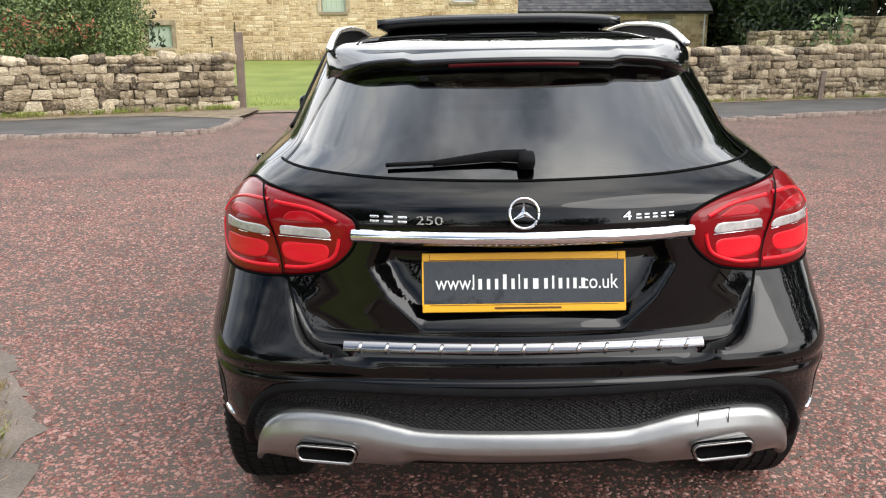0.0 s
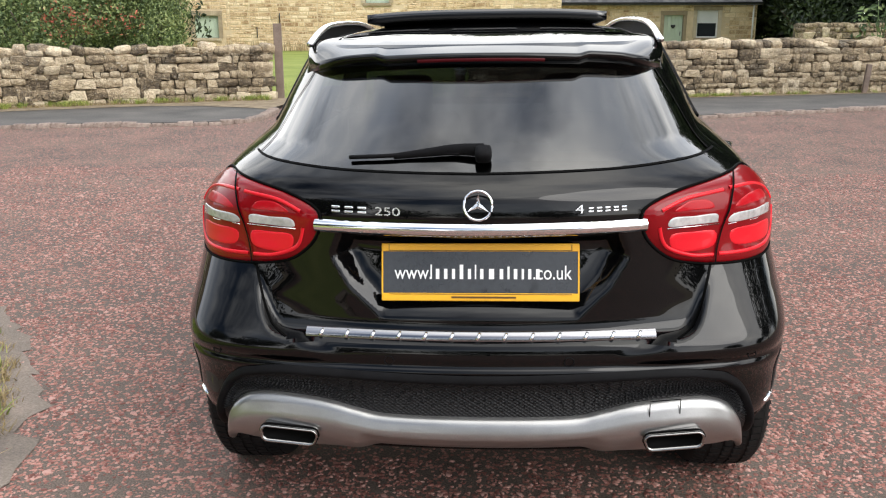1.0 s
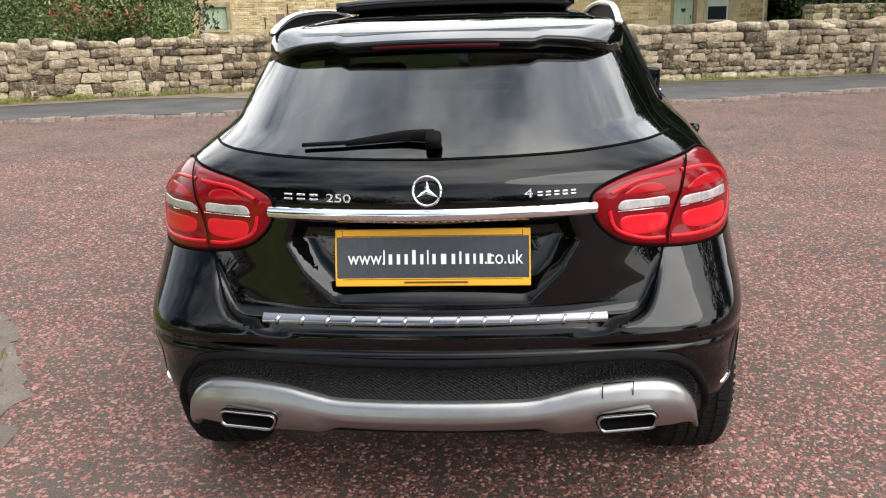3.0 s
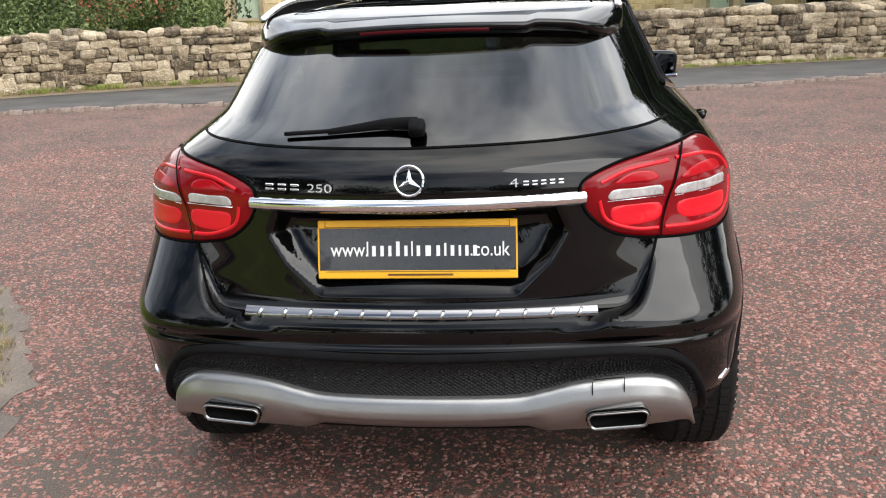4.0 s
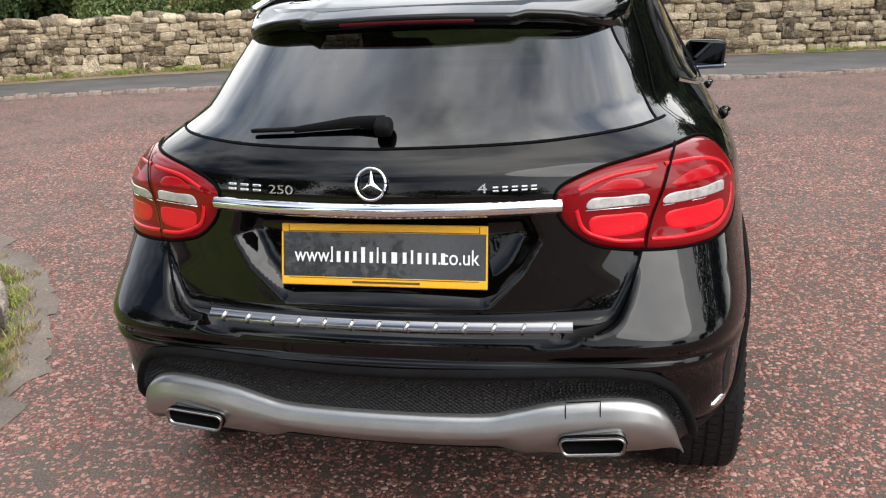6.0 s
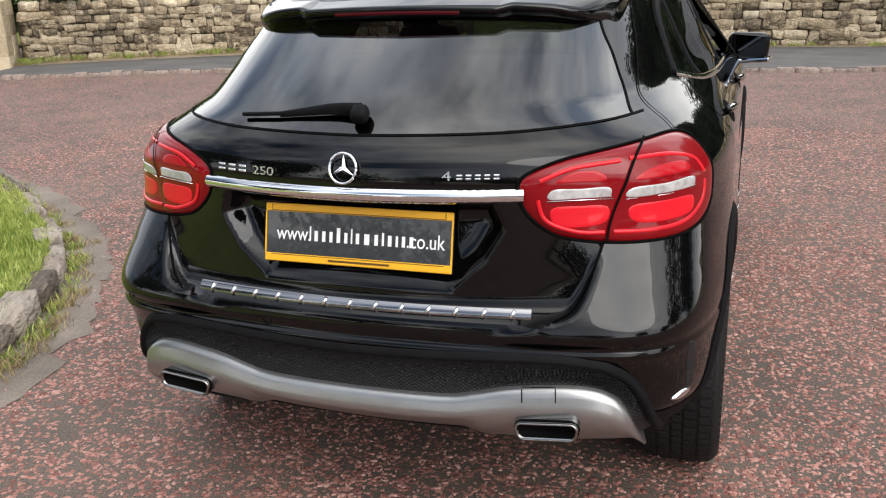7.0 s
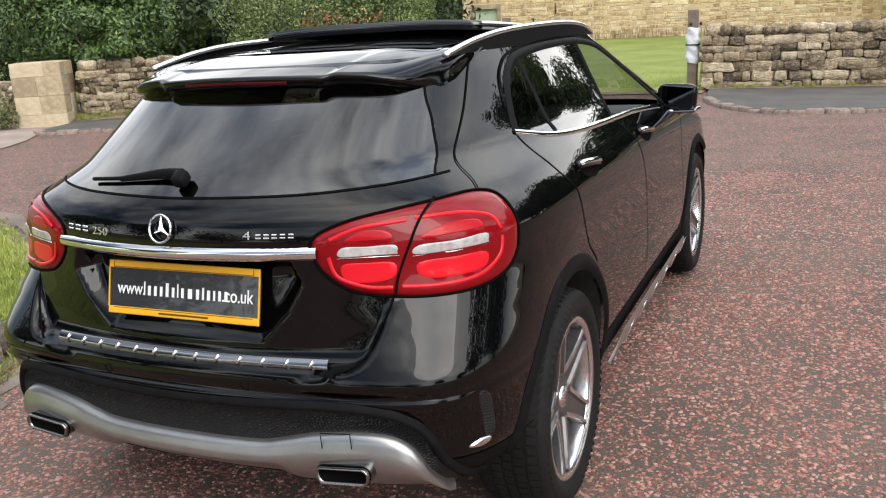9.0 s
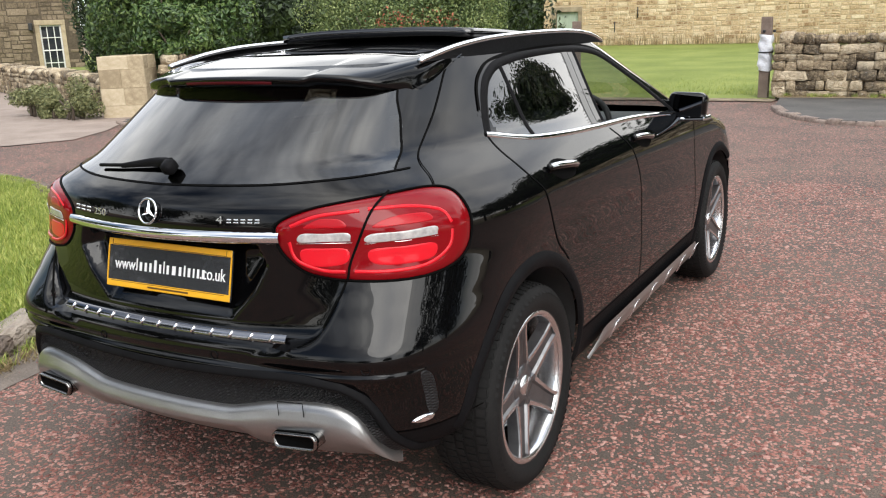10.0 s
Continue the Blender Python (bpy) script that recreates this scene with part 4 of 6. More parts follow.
RED_DIM = plain("unlit dark red lens", (0.055, 0.002, 0.004), 0.4, spec=0.15)
# Polished exhaust steel with the dark road's reflection put into its colour
DARK_STEEL = plain("steel in dark reflection tone", (0.27, 0.265, 0.26), 0.18, metal=1.0)


# ---- the car ----
# Car space: x across, y forward from the tail, z up. Plan outlines at each height are blunt curves.
def cubic(keys, z):
    """Monotone cubic through short (place, value) keys."""
    if z <= keys[0][0]:
        return keys[0][1]
    if z >= keys[-1][0]:
        return keys[-1][1]
    d = [(b[1] - a[1]) / (b[0] - a[0]) for a, b in zip(keys, keys[1:])]
    i = max(j for j in range(len(keys) - 1) if keys[j][0] <= z)

    def tangent(j):
        if j == 0:
            return d[0]
        if j == len(keys) - 1:
            return d[-1]
        return 0.0 if d[j - 1] * d[j] <= 0 else 2 * d[j - 1] * d[j] / (d[j - 1] + d[j])
    h = keys[i + 1][0] - keys[i][0]
    u = (z - keys[i][0]) / h
    return (2 * u ** 3 - 3 * u * u + 1) * keys[i][1] + (u ** 3 - 2 * u * u + u) * h * tangent(i) + (3 * u * u - 2 * u ** 3) * keys[i + 1][1] + (u ** 3 - u * u) * h * tangent(i + 1)


TABLES = {}


def smooth(keys, z):
    """The same curve, looked up in a fine table."""
    t = TABLES.get(id(keys))
    if t is None:
        a, b = keys[0][0], keys[-1][0]
        t = TABLES[id(keys)] = (keys, a, 1500 / (b - a), [cubic(keys, a + (b - a) * i / 1500) for i in range(1502)])
    u = (z - t[1]) * t[2]
    if u <= 0:
        return t[3][0]
    if u >= 1500:
        return t[3][1500]
    i = int(u)
    return t[3][i] + (t[3][i + 1] - t[3][i]) * (u - i)


TAIL = [(0.20, 0.55), (0.28, 0.34), (0.34, 0.15), (0.38, 0.075), (0.46, 0.035), (0.56, 0.03), (0.60, 0.015), (0.628, 0.002), (0.645, 0.013), (0.66, 0.0115), (0.695, 0.018), (0.708, 0.035), (0.722, 0.062), (0.75, 0.07), (0.85, 0.066), (0.95, 0.058), (1.02, 0.054), (1.07, 0.062), (1.105, 0.085), (1.135, 0.12), (1.2, 0.205), (1.3, 0.345), (1.45, 0.56)]
TAIL_CORNER = [(0.60, -0.012), (0.66, -0.008), (0.69, -0.002), (0.74, 0.018), (0.80, 0.042), (0.86, 0.064), (0.90, 0.072), (0.96, 0.066), (1.02, 0.054)]
TAILGATE_EDGE = [(0.70, 0.47), (0.709, 0.518), (0.73, 0.56), (0.80, 0.594), (0.885, 0.618), (1.0, 0.64), (1.09, 0.655)]
HALF = [(0.20, 0.81), (0.30, 0.868), (0.40, 0.893), (0.50, 0.906), (0.60, 0.911), (0.70, 0.909), (0.80, 0.903), (0.90, 0.900), (1.0, 0.890), (1.05, 0.868), (1.10, 0.836), (1.15, 0.803), (1.2, 0.775), (1.3, 0.720), (1.4, 0.668), (1.45, 0.640)]
BOW = [(0.30, 0.15), (0.68, 0.15), (0.80, 0.22), (1.0, 0.36), (1.1, 0.38), (1.45, 0.42)]
DEEP = [(0.30, 0.68), (0.46, 0.6), (0.70, 0.6), (1.0, 0.68), (1.1, 0.95), (1.2, 1.5), (1.3, 1.25), (1.45, 0.95)]
BLUNT = [(0.30, 7.5), (0.40, 9.5), (0.50, 12.0), (0.90, 13.0), (1.0, 15.0), (1.1, 12.0), (1.2, 7.2), (1.45, 7.0)]
NOSE = [(0.2, 4.2), (0.35, 4.36), (0.5, 4.41), (0.7, 4.40), (0.85, 4.30), (0.92, 4.12), (0.98, 3.72), (1.02, 3.44), (1.06, 3.34), (1.2, 3.02), (1.35, 2.66), (1.45, 2.42)]
NICHE = [(-0.36, 0.99), (-0.392, 0.92), (-0.345, 0.838), (-0.262, 0.753), (0.262, 0.753), (0.345, 0.838), (0.392, 0.92), (0.36, 0.99)]


def inside_depth(x, z, poly):
    """How far (x, z) lies inside a convex polygon given anticlockwise; negative outside."""
    best = 9.0
    for (ax, az), (bx, bz) in zip(poly, poly[1:] + poly[:1]):
        ln = math.hypot(bx - ax, bz - az)
        best = min(best, ((bx - ax) * (z - az) - (bz - az) * (x - ax)) / ln)
    return best


def rear_y(x, z, niche=True):
    w = smooth(HALF, z)
    q = min(abs(x) / w, 0.99999)
    y0 = smooth(TAIL, z)
    if 0.63 < z < 1.02:
        e = smooth(TAILGATE_EDGE, z)
        k = soft(e - 0.012 - 0.12 * soft(0.72, 0.66, z), e + 0.012 + 0.05 * soft(0.72, 0.66, z), abs(x)) * soft(0.63, 0.68, z)
        y0 += (smooth(TAIL_CORNER, z) - y0) * k
    y = y0 + smooth(BOW, z) * x * x + smooth(DEEP, z) * (1 - math.sqrt(1 - q ** smooth(BLUNT, z)))
    if niche and 0.74 < z < 1.0 and abs(x) < 0.4:
        d = inside_depth(x, z, NICHE)
        if d > 0:
            y += max(0.026, 0.030 + (z - 0.79) * 0.25) * (0.78 * min(d / 0.036, 1.0) + 0.22 * soft(0.0, 0.07, d))
    return y


def side_x(y, z):
    w = smooth(HALF, z)
    if y >= smooth(TAIL, z) + smooth(BOW, z) * w * w + smooth(DEEP, z):
        return w
    a, b = 0.0, w
    for _ in range(24):
        m = (a + b) / 2
        if rear_y(m, z, False) < y:
            a = m
        else:
            b = m
    return (a + b) / 2


def swing(phi, z):
    """The point of the tail at an angle phi (degrees, right positive) about an upright axis inside it."""
    s, c = math.sin(radians(phi)), math.cos(radians(phi))
    a, b = 0.2, 1.2
    for _ in range(24):
        m = (a + b) / 2
        x, y = m * s, 0.9 - m * c
        if abs(x) < smooth(HALF, z) and y > rear_y(x, z, False):
            a = m
        else:
            b = m
    return Vector((a * s, 0.9 - a * c, z))


def on_tail(x, z):
    return Vector((x, rear_y(x, z), z))


def on_side(y, z, sign=1):
    return Vector((sign * side_x(y, z), y, z))


def normal_of(fn, a, b, *more):
    e = 0.004
    da, db = fn(a + e, b, *more) - fn(a - e, b, *more), fn(a, b + e, *more) - fn(a, b - e, *more)
    n = da.cross(db)
    n.normalize()
    p = fn(a, b, *more)
    if n.dot(p - Vector((0, 1.6, 0.6))) < 0:
        n = -n
    return p, n


def swing_n(phi, z):
    p, _ = swing(phi, z), 0
    da, db = swing(phi + 0.4, z) - swing(phi - 0.4, z), swing(phi, z + 0.004) - swing(phi, z - 0.004)
    n = da.cross(db).normalized()
    if n.dot(p - Vector((0, 1.2, z - 0.1))) < 0:
        n = -n
    return p, n


def tail_n(x, z):
    return normal_of(on_tail, x, z)


def side_n(y, z, sign=1):
    p, n = normal_of(on_side, y, z, sign)
    if n.x * sign < 0:
        n = -n
    return p, n


def ribbon(name, pts, width, lift, mat, parent, label="", round_over=0.0, closed=False):
    """A strip along (point, normal) pairs; round_over lifts its middle."""
    v, f, n = [], [], len(pts)
    for i, (p, nm) in enumerate(pts):
        if closed:
            t = pts[(i + 1) % n][0] - pts[i - 1][0]
        else:
            t = pts[min(i + 1, n - 1)][0] - pts[max(i - 1, 0)][0]
        t.normalize()
        c = nm.cross(t).normalized()
        row = ((-0.5, lift * 0.2), (-0.42, lift), (-0.2, lift + round_over * 0.8), (0, lift + round_over), (0.2, lift + round_over * 0.8), (0.42, lift), (0.5, lift * 0.2)) if round_over else ((-0.5, lift), (0.5, lift))
        for s, h in row:
            v.append(p + c * width * s + nm * h)
    m = len(row)
    for i in range(n if closed else n - 1):
        j = (i + 1) % n
        for k in range(m - 1):
            f.append((i * m + k, j * m + k, j * m + k + 1, i * m + k + 1))
    return mesh_part(name, v, f, mat, parent, label)


def patch(name, outline, fn, mat, parent, label="", rim=-0.004, lift=0.006, crown=0.0, rings=7, steps=6, edge=0.10):
    """A skin over the body inside a closed outline of (a, b), with a rounded rim."""
    pts = curve_points(outline, steps, True)
    c = sum(pts) / len(pts)
    levels = [0.0] + [(i / (rings - 1)) ** 0.8 * (1 - edge) for i in range(1, rings - 1)] + [1 - edge, 1 - edge * 0.45, 1 - edge * 0.1, 1.0]
    v, f, n = [], [], len(pts)
    p, nm = fn(*c)
    v.append(p + nm * (lift + crown))
    for r in levels[1:]:
        k = soft(1.0, 1 - edge, r)
        for q in pts:
            a = c + (q - c) * r
            p, nm = fn(*a)
            v.append(p + nm * (rim + (lift - rim) * math.sqrt(k) + crown * (1 - r * r)))
    for k in range(n):
        f.append((0, 1 + k, 1 + (k + 1) % n))
    for r in range(len(levels) - 2):
        for k in range(n):
            a, b = 1 + r * n + k, 1 + r * n + (k + 1) % n
            f.append((a, a + n, b + n, b))
    return mesh_part(name, v, f, mat, parent, label)


car = empty("car", (0.012, 0, 0), "glossy black compact crossover car parked on the road", "car")
car.rotation_euler = (0, radians(-0.8), 0)

# body panels from one fine grid of plan outlines
Z_LEVELS = sorted({round(float(z), 4) for z in (*np.linspace(0.20, 0.60, 26), *np.linspace(0.60, 0.76, 27), *np.linspace(0.76, 1.16, 52), *np.linspace(1.16, 1.45, 27))})
N_REAR, N_SIDE, N_NOSE = 140, 116, 24


def resample(pts, count):
    pts = np.array(pts)
    s = np.concatenate([[0], np.cumsum(np.linalg.norm(np.diff(pts, axis=0), axis=1))])
    u = np.linspace(0, s[-1], count)
    return np.stack([np.interp(u, s, pts[:, 0]), np.interp(u, s, pts[:, 1])], 1)


def half_outline(z):
    w, b, d, n = smooth(HALF, z), smooth(BOW, z), smooth(DEEP, z), smooth(BLUNT, z)
    rear = [(w * q, rear_y(w * q, z, False)) for q in (1 - (1 - t) ** 3 for t in np.linspace(0, 1, 260))]
    rear[-1] = (w, smooth(TAIL_CORNER, z) * 0 + rear_y(w * 0.9999999, z, False))
    y_end = rear[-1][1]
    nose, nd = smooth(NOSE, z), 0.45 if z < 0.95 else 0.30
    front = [(w * q, nose - 0.22 * (w * q) ** 2 - nd * (1 - math.sqrt(max(0.0, 1 - q ** 7)))) for q in (1 - (1 - t) ** 3 for t in np.linspace(0, 1, 120))][::-1]
    y_front = max(front[0][1], y_end + 0.05)
    return np.concatenate([resample(rear, N_REAR), resample([(w, y_end), (w, y_front)], N_SIDE)[1:], resample(front, N_NOSE)[1:]])


grid = []
for z in Z_LEVELS:
    half = half_outline(z)
    row = []
    for x, y in half:
        if y < 0.3 and 0.74 < z < 1.0 and x < 0.42:
            y = rear_y(x, z)
        row.append((x, y))
    grid.append([(-x, y, z) for x, y in row[:0:-1]] + [(x, y, z) for x, y in row])
COLS = len(grid[0])
body_verts = [p for row in grid for p in row]

WHEELS = ((0.823, 0.345), (3.523, 0.345))
BELT = [(0.86, 1.21), (0.90, 1.202), (1.15, 1.162), (1.65, 1.136), (2.08, 1.122), (2.68, 1.082)]
DLO_TOP = [(0.90, 1.202), (0.945, 1.27), (0.995, 1.33), (1.06, 1.38), (1.17, 1.418), (1.40, 1.438), (1.75, 1.440), (2.02, 1.42), (2.18, 1.375), (2.43, 1.258), (2.68, 1.115), (2.72, 1.082)]
GLASS_SIDE = [(1.14, 0.675), (1.157, 0.645), (1.226, 0.602), (1.289, 0.57), (1.348, 0.535), (1.45, 0.49)]
GLASS_LOW = [(0.0, 1.136), (0.35, 1.140), (0.5, 1.147), (0.675, 1.156)]
DOOR_REAR = [(0.72, 1.13), (0.76, 1.09), (0.80, 1.045), (0.885, 1.002), (1.0, 0.965), (1.073, 0.905), (1.143, 0.876), (1.21, 0.893)]
DOOR_MID = [(0.38, 2.02), (0.66, 2.0), (0.81, 2.02), (0.92, 1.985), (1.03, 1.905), (1.11, 1.80)]


def panel(x, y, z):
    """Which panel a spot of the shell belongs to; None: an opening."""
    ax = abs(x)
    if z < 0.255 or (z < 0.335 and y < 0.75 and ax > 0.3):
        return None
    if ax > 0.55:
        for wy, wz in WHEELS:
            if math.hypot(y - wy, z - wz) < 0.425:
                return None
    rear = y < rear_y(min(ax, smooth(HALF, z) * 0.9999), z, False) + 0.12 and y < 0.95
    if z > 1.06 and not rear and ax > side_x(y, z) - 0.02 and 0.9 < y < 2.72:
        if smooth(BELT, y) < z < smooth(DLO_TOP, y):
            lean = 1.735 + (z - 1.14) * 0.22
            if abs(y - lean + 0.045) < 0.055:
                return "b_pillar"
            return "rear_door_window" if y < lean else None
    if y > 2.3 and z > 1.05 and ax < smooth(HALF, z) - 0.085:
        return "windscreen"
    if z > 0.70 and y < 1.2 and rear_y(min(ax, 0.6), z, False) + 0.25 > y:
        edge = smooth(TAILGATE_EDGE, z)
        if z < 1.10:
            if ax < edge and y < 0.6:
                return "tailgate"
        else:
            if z > smooth(GLASS_LOW, ax) and ax < smooth(GLASS_SIDE, z):
                return "rear_window"
            if ax < 0.71 - (z - 1.10) * 0.50 and y < 0.95:
                return "tailgate"
    if y > 3.0 and z > 0.88 and ax < 0.72:
        return "bonnet"
    if y < 0.44 and z < 0.70 + 0.19 * soft(0.5, 0.62, ax):
        return "rear_bumper" if z > 0.44 or (ax < 0.72 and z > 0.40) else "lower_trim"
    if z < 0.40:
        return "lower_trim" if y < 3.9 else "front_bumper"
    if y > 3.9:
        return "front_bumper"
    if 0.40 <= z < 1.16 and 0.8 < y < 3.05 and ax > 0.5:
        if smooth(DOOR_REAR, z) < y < smooth(DOOR_MID, z):
            return "rear_door"
        if smooth(DOOR_MID, z) <= y < 2.98:
            return "front_door"
    return "body_side"


panels = {}
for i in range(len(grid) - 1):
    for j in range(COLS - 1):
        ids = (i * COLS + j, i * COLS + j + 1, (i + 1) * COLS + j + 1, (i + 1) * COLS + j)
        c = [sum(body_verts[k][t] for k in ids) / 4 for t in range(3)]
        name = panel(*c)
        if name:
            side = "" if name in ("tailgate", "rear_window", "windscreen", "bonnet", "rear_bumper", "front_bumper") else ("L" if c[0] < 0 else "R")
            panels.setdefault((name, side), []).append(ids)
PANEL_LOOK = {"rear_door_window": (TINTED, "dark privacy glass"), "rear_window": (TINTED, "dark tinted rear glass"), "windscreen": (CLEAR_GLASS, "clear windscreen"), "lower_trim": (PLASTIC, "black plastic lower trim"), "b_pillar": (PAINT, "gloss black pillar trim")}
for (name, side), quads in panels.items():
    used = {}
    faces = [tuple(used.setdefault(k, len(used)) for k in q) for q in quads]
    mat, text = PANEL_LOOK.get(name, (PAINT, ""))
    ob = mesh_part(name, [body_verts[k] for k in used], faces, mat, car, text)
    if "window" in name or name == "windscreen":
        ob.visible_shadow = False

# roof: crowned skin inside the top outline
top = [p for p in grid[-1] if p[0] >= 0]
ROOF = [(0.40, 1.446), (0.60, 1.458), (0.85, 1.476), (1.3, 1.497), (1.8, 1.503), (2.2, 1.480), (2.42, 1.452)]


rv, rf = [], []
ks = [math.sin(t * math.pi / 2) for t in np.linspace(0, 1, 22)]
lines = top[::2]
for x, y, z in lines:
    for k in [-a for a in ks[:0:-1]] + ks:
        dip = 0.05 * soft(0.0, 0.05, 0.79 + 0.14 * (x * k / 0.52) ** 2 - y) * soft(0.55, 0.50, abs(x * k))
        rv.append((x * k, y, 1.45 - dip + (smooth(ROOF, y) - 1.45) * (1 - abs(x * k / 0.640) ** 3.2) * (1 - (abs(k) ** 12) * 0.999)))
m = len(ks) * 2 - 1
for i in range(len(lines) - 1):
    for k in range(m - 1):
        rf.append((i * m + k, i * m + k + 1, (i + 1) * m + k + 1, (i + 1) * m + k))
mesh_part("roof", rv, rf, PAINT, car)


def on_roof(x, y):
    return Vector((x, y, 1.45 + (smooth(ROOF, y) - 1.45) * (1 - abs(x / 0.640) ** 3.2)))


def roof_n(x, y):
    p = on_roof(x, y)
    n = (on_roof(x + 0.01, y) - on_roof(x - 0.01, y)).cross(on_roof(x, y + 0.01) - on_roof(x, y - 0.01)).normalized()
    return p, (n if n.z > 0 else -n)


def roof_grid(name, x0, x1, y0, y1, lift, mat, parent, label, thick=0.0, rise=None):
    v, f = [], []
    nx, ny = 24, 20
    for i in range(ny + 1):
        for j in range(nx + 1):
            x, y = x0 + (x1 - x0) * j / nx, y0 + (y1 - y0) * i / ny
            p, n = roof_n(x, y)
            v.append(p + n * lift + Vector((0, 0, rise(i / ny) if rise else 0)))
    for i in range(ny):
        for j in range(nx):
            a = i * (nx + 1) + j
            f.append((a, a + 1, a + nx + 2, a + nx + 1))
    if thick:
        n0 = len(v)
        v += [p - Vector((0, 0, thick)) for p in v]
        f += [tuple(n0 + k for k in q[::-1]) for q in f[:]]
        ring = list(range(nx + 1)) + [i * (nx + 1) + nx for i in range(1, ny + 1)] + [ny * (nx + 1) + j for j in range(nx - 1, -1, -1)] + [i * (nx + 1) for i in range(ny - 1, 0, -1)]
        for a, b in zip(ring, ring[1:] + ring[:1]):
            f.append((a, n0 + a, n0 + b, b))
    return mesh_part(name, v, f, mat, parent, label)


roof_grid("roof_glass", -0.47, 0.47, 0.86, 1.52, 0.004, ROOF_GLASS, car, "dark panoramic roof glass")
roof_grid("sunroof_panel", -0.45, 0.45, 1.30, 1.98, 0.008, ROOF_GLASS, car, "raised dark sunroof panel", 0.03, lambda u: 0.052 * (1 - u) ** 0.7)
roof_grid("sunroof_seal", -0.44, 0.44, 1.31, 1.95, 0.005, CABIN, car, "black sunroof seal", 0.01, lambda u: 0.03 * (1 - u))
for a, b in (((-0.48, 0.845), (0.48, 0.845)), ((-0.48, 0.845), (-0.48, 1.9)), ((0.48, 0.845), (0.48, 1.9))):
    ribbon("panel_gap", [roof_n(a[0] + (b[0] - a[0]) * t, a[1] + (b[1] - a[1]) * t) for t in np.linspace(0, 1, 24)], 0.008, 0.006, GAP, car)
for cx in (-0.3, 0.0, 0.3):
    ribbon("roof_slot", [roof_n(cx + t, 0.975) for t in np.linspace(-0.11, 0.11, 12)], 0.055, 0.0065, GAP, car)

def at_line(curve, t):
    i = min(t * (len(curve) - 1), len(curve) - 1.001)
    return curve[int(i)] + (curve[int(i) + 1] - curve[int(i)]) * (i - int(i))


# roof spoiler: one skin from the roof over the glass, running into the body beside it
EDGE = [(0.0, 0.440, 1.430), (0.1, 0.445, 1.429), (0.2, 0.458, 1.426), (0.31, 0.480, 1.421), (0.42, 0.516, 1.412), (0.495, 0.578, 1.396), (0.542, rear_y(0.542, 1.372, False) - 0.006, 1.372), (0.567, rear_y(0.567, 1.350, False) + 0.004, 1.350)]
SHUT = [(60.0, 1.160), (61.2, 1.183), (65.5, 1.225), (72, 1.285), (79, 1.35), (84.5, 1.398), (89, 1.430)]
edge_line, edge_base, root_line = [], [], []
for q in curve_points(EDGE, 12):
    lip_k = soft(0.315, 0.275, q[0])
    edge_base.append(Vector(q))
    edge_line.append(Vector(q) + Vector((0, -0.010, -0.006)) * lip_k + Vector((0, 0.004, 0.003)) * (1 - lip_k) * soft(0.47, 0.40, q[0]))
    yr = 0.80 + 0.14 * (q[0] / 0.5) ** 2
    root_line.append(on_roof(q[0] * 1.03, yr) + Vector((0, 0, 0.002)))
STEPS = 12
sv, sf, rows = [], [], []
for e, under, r in zip(edge_line, edge_base, root_line):
    row = []
    for k in range(STEPS + 1):
        u = k / STEPS
        p = r + (e - r) * u
        out = (p - Vector((0, 1.25, 1.05))).normalized()
        row.append(p + out * (0.010 + 0.026 * soft(0.40, 0.53, e.x)) * soft(0.572, 0.535, e.x) * 4 * u * (1 - u))
    share = soft(1.36, 1.41, e.z)
    row.append(e + Vector((0, 0.003, -0.007)))
    row.append(e + Vector((0, 0.006, -0.022)) * (0.4 + 0.6 * share))
    row.append(under + Vector((-0.010 * (1 - share), 0.05 + 0.10 * share, -0.018 - 0.032 * share)))
    rows.append(row)
m = len(rows[0])
both = [[Vector((-p.x, p.y, p.z)) for p in row] for row in rows[:0:-1]] + rows
sv = [p for row in both for p in row]
for i in range(len(both) - 1):
    for k in range(m - 1):
        sf.append((i * m + k, (i + 1) * m + k, (i + 1) * m + k + 1, i * m + k + 1))
spoiler = mesh_part("roof_spoiler", sv, sf, PAINT, car, "gloss black roof spoiler")
ribbon("spoiler_seam", [roof_n(x, 0.80 + 0.14 * (x / 0.6) ** 2) for x in np.linspace(-0.6, 0.6, 40)], 0.006, 0.003, GAP, spoiler)
brake = [(p + Vector((0, 0.0040, -0.0140)), Vector((0, -1, -0.12))) for p in ([Vector((-q.x, q.y, q.z)) for q in edge_line[:0:-1]] + edge_line) if abs(p.x) < 0.185]
ribbon("high_brake_light", brake, 0.0095, 0.0012, RED_DIM, spoiler, "slim dark red brake light", 0.001)

# seams
def tail_path(pts, steps=8):
    return [tail_n(*p) for p in curve_points(pts, steps)]


def side_path(pts, sign, steps=8):
    return [side_n(*p, sign) for p in curve_points(pts, steps)]


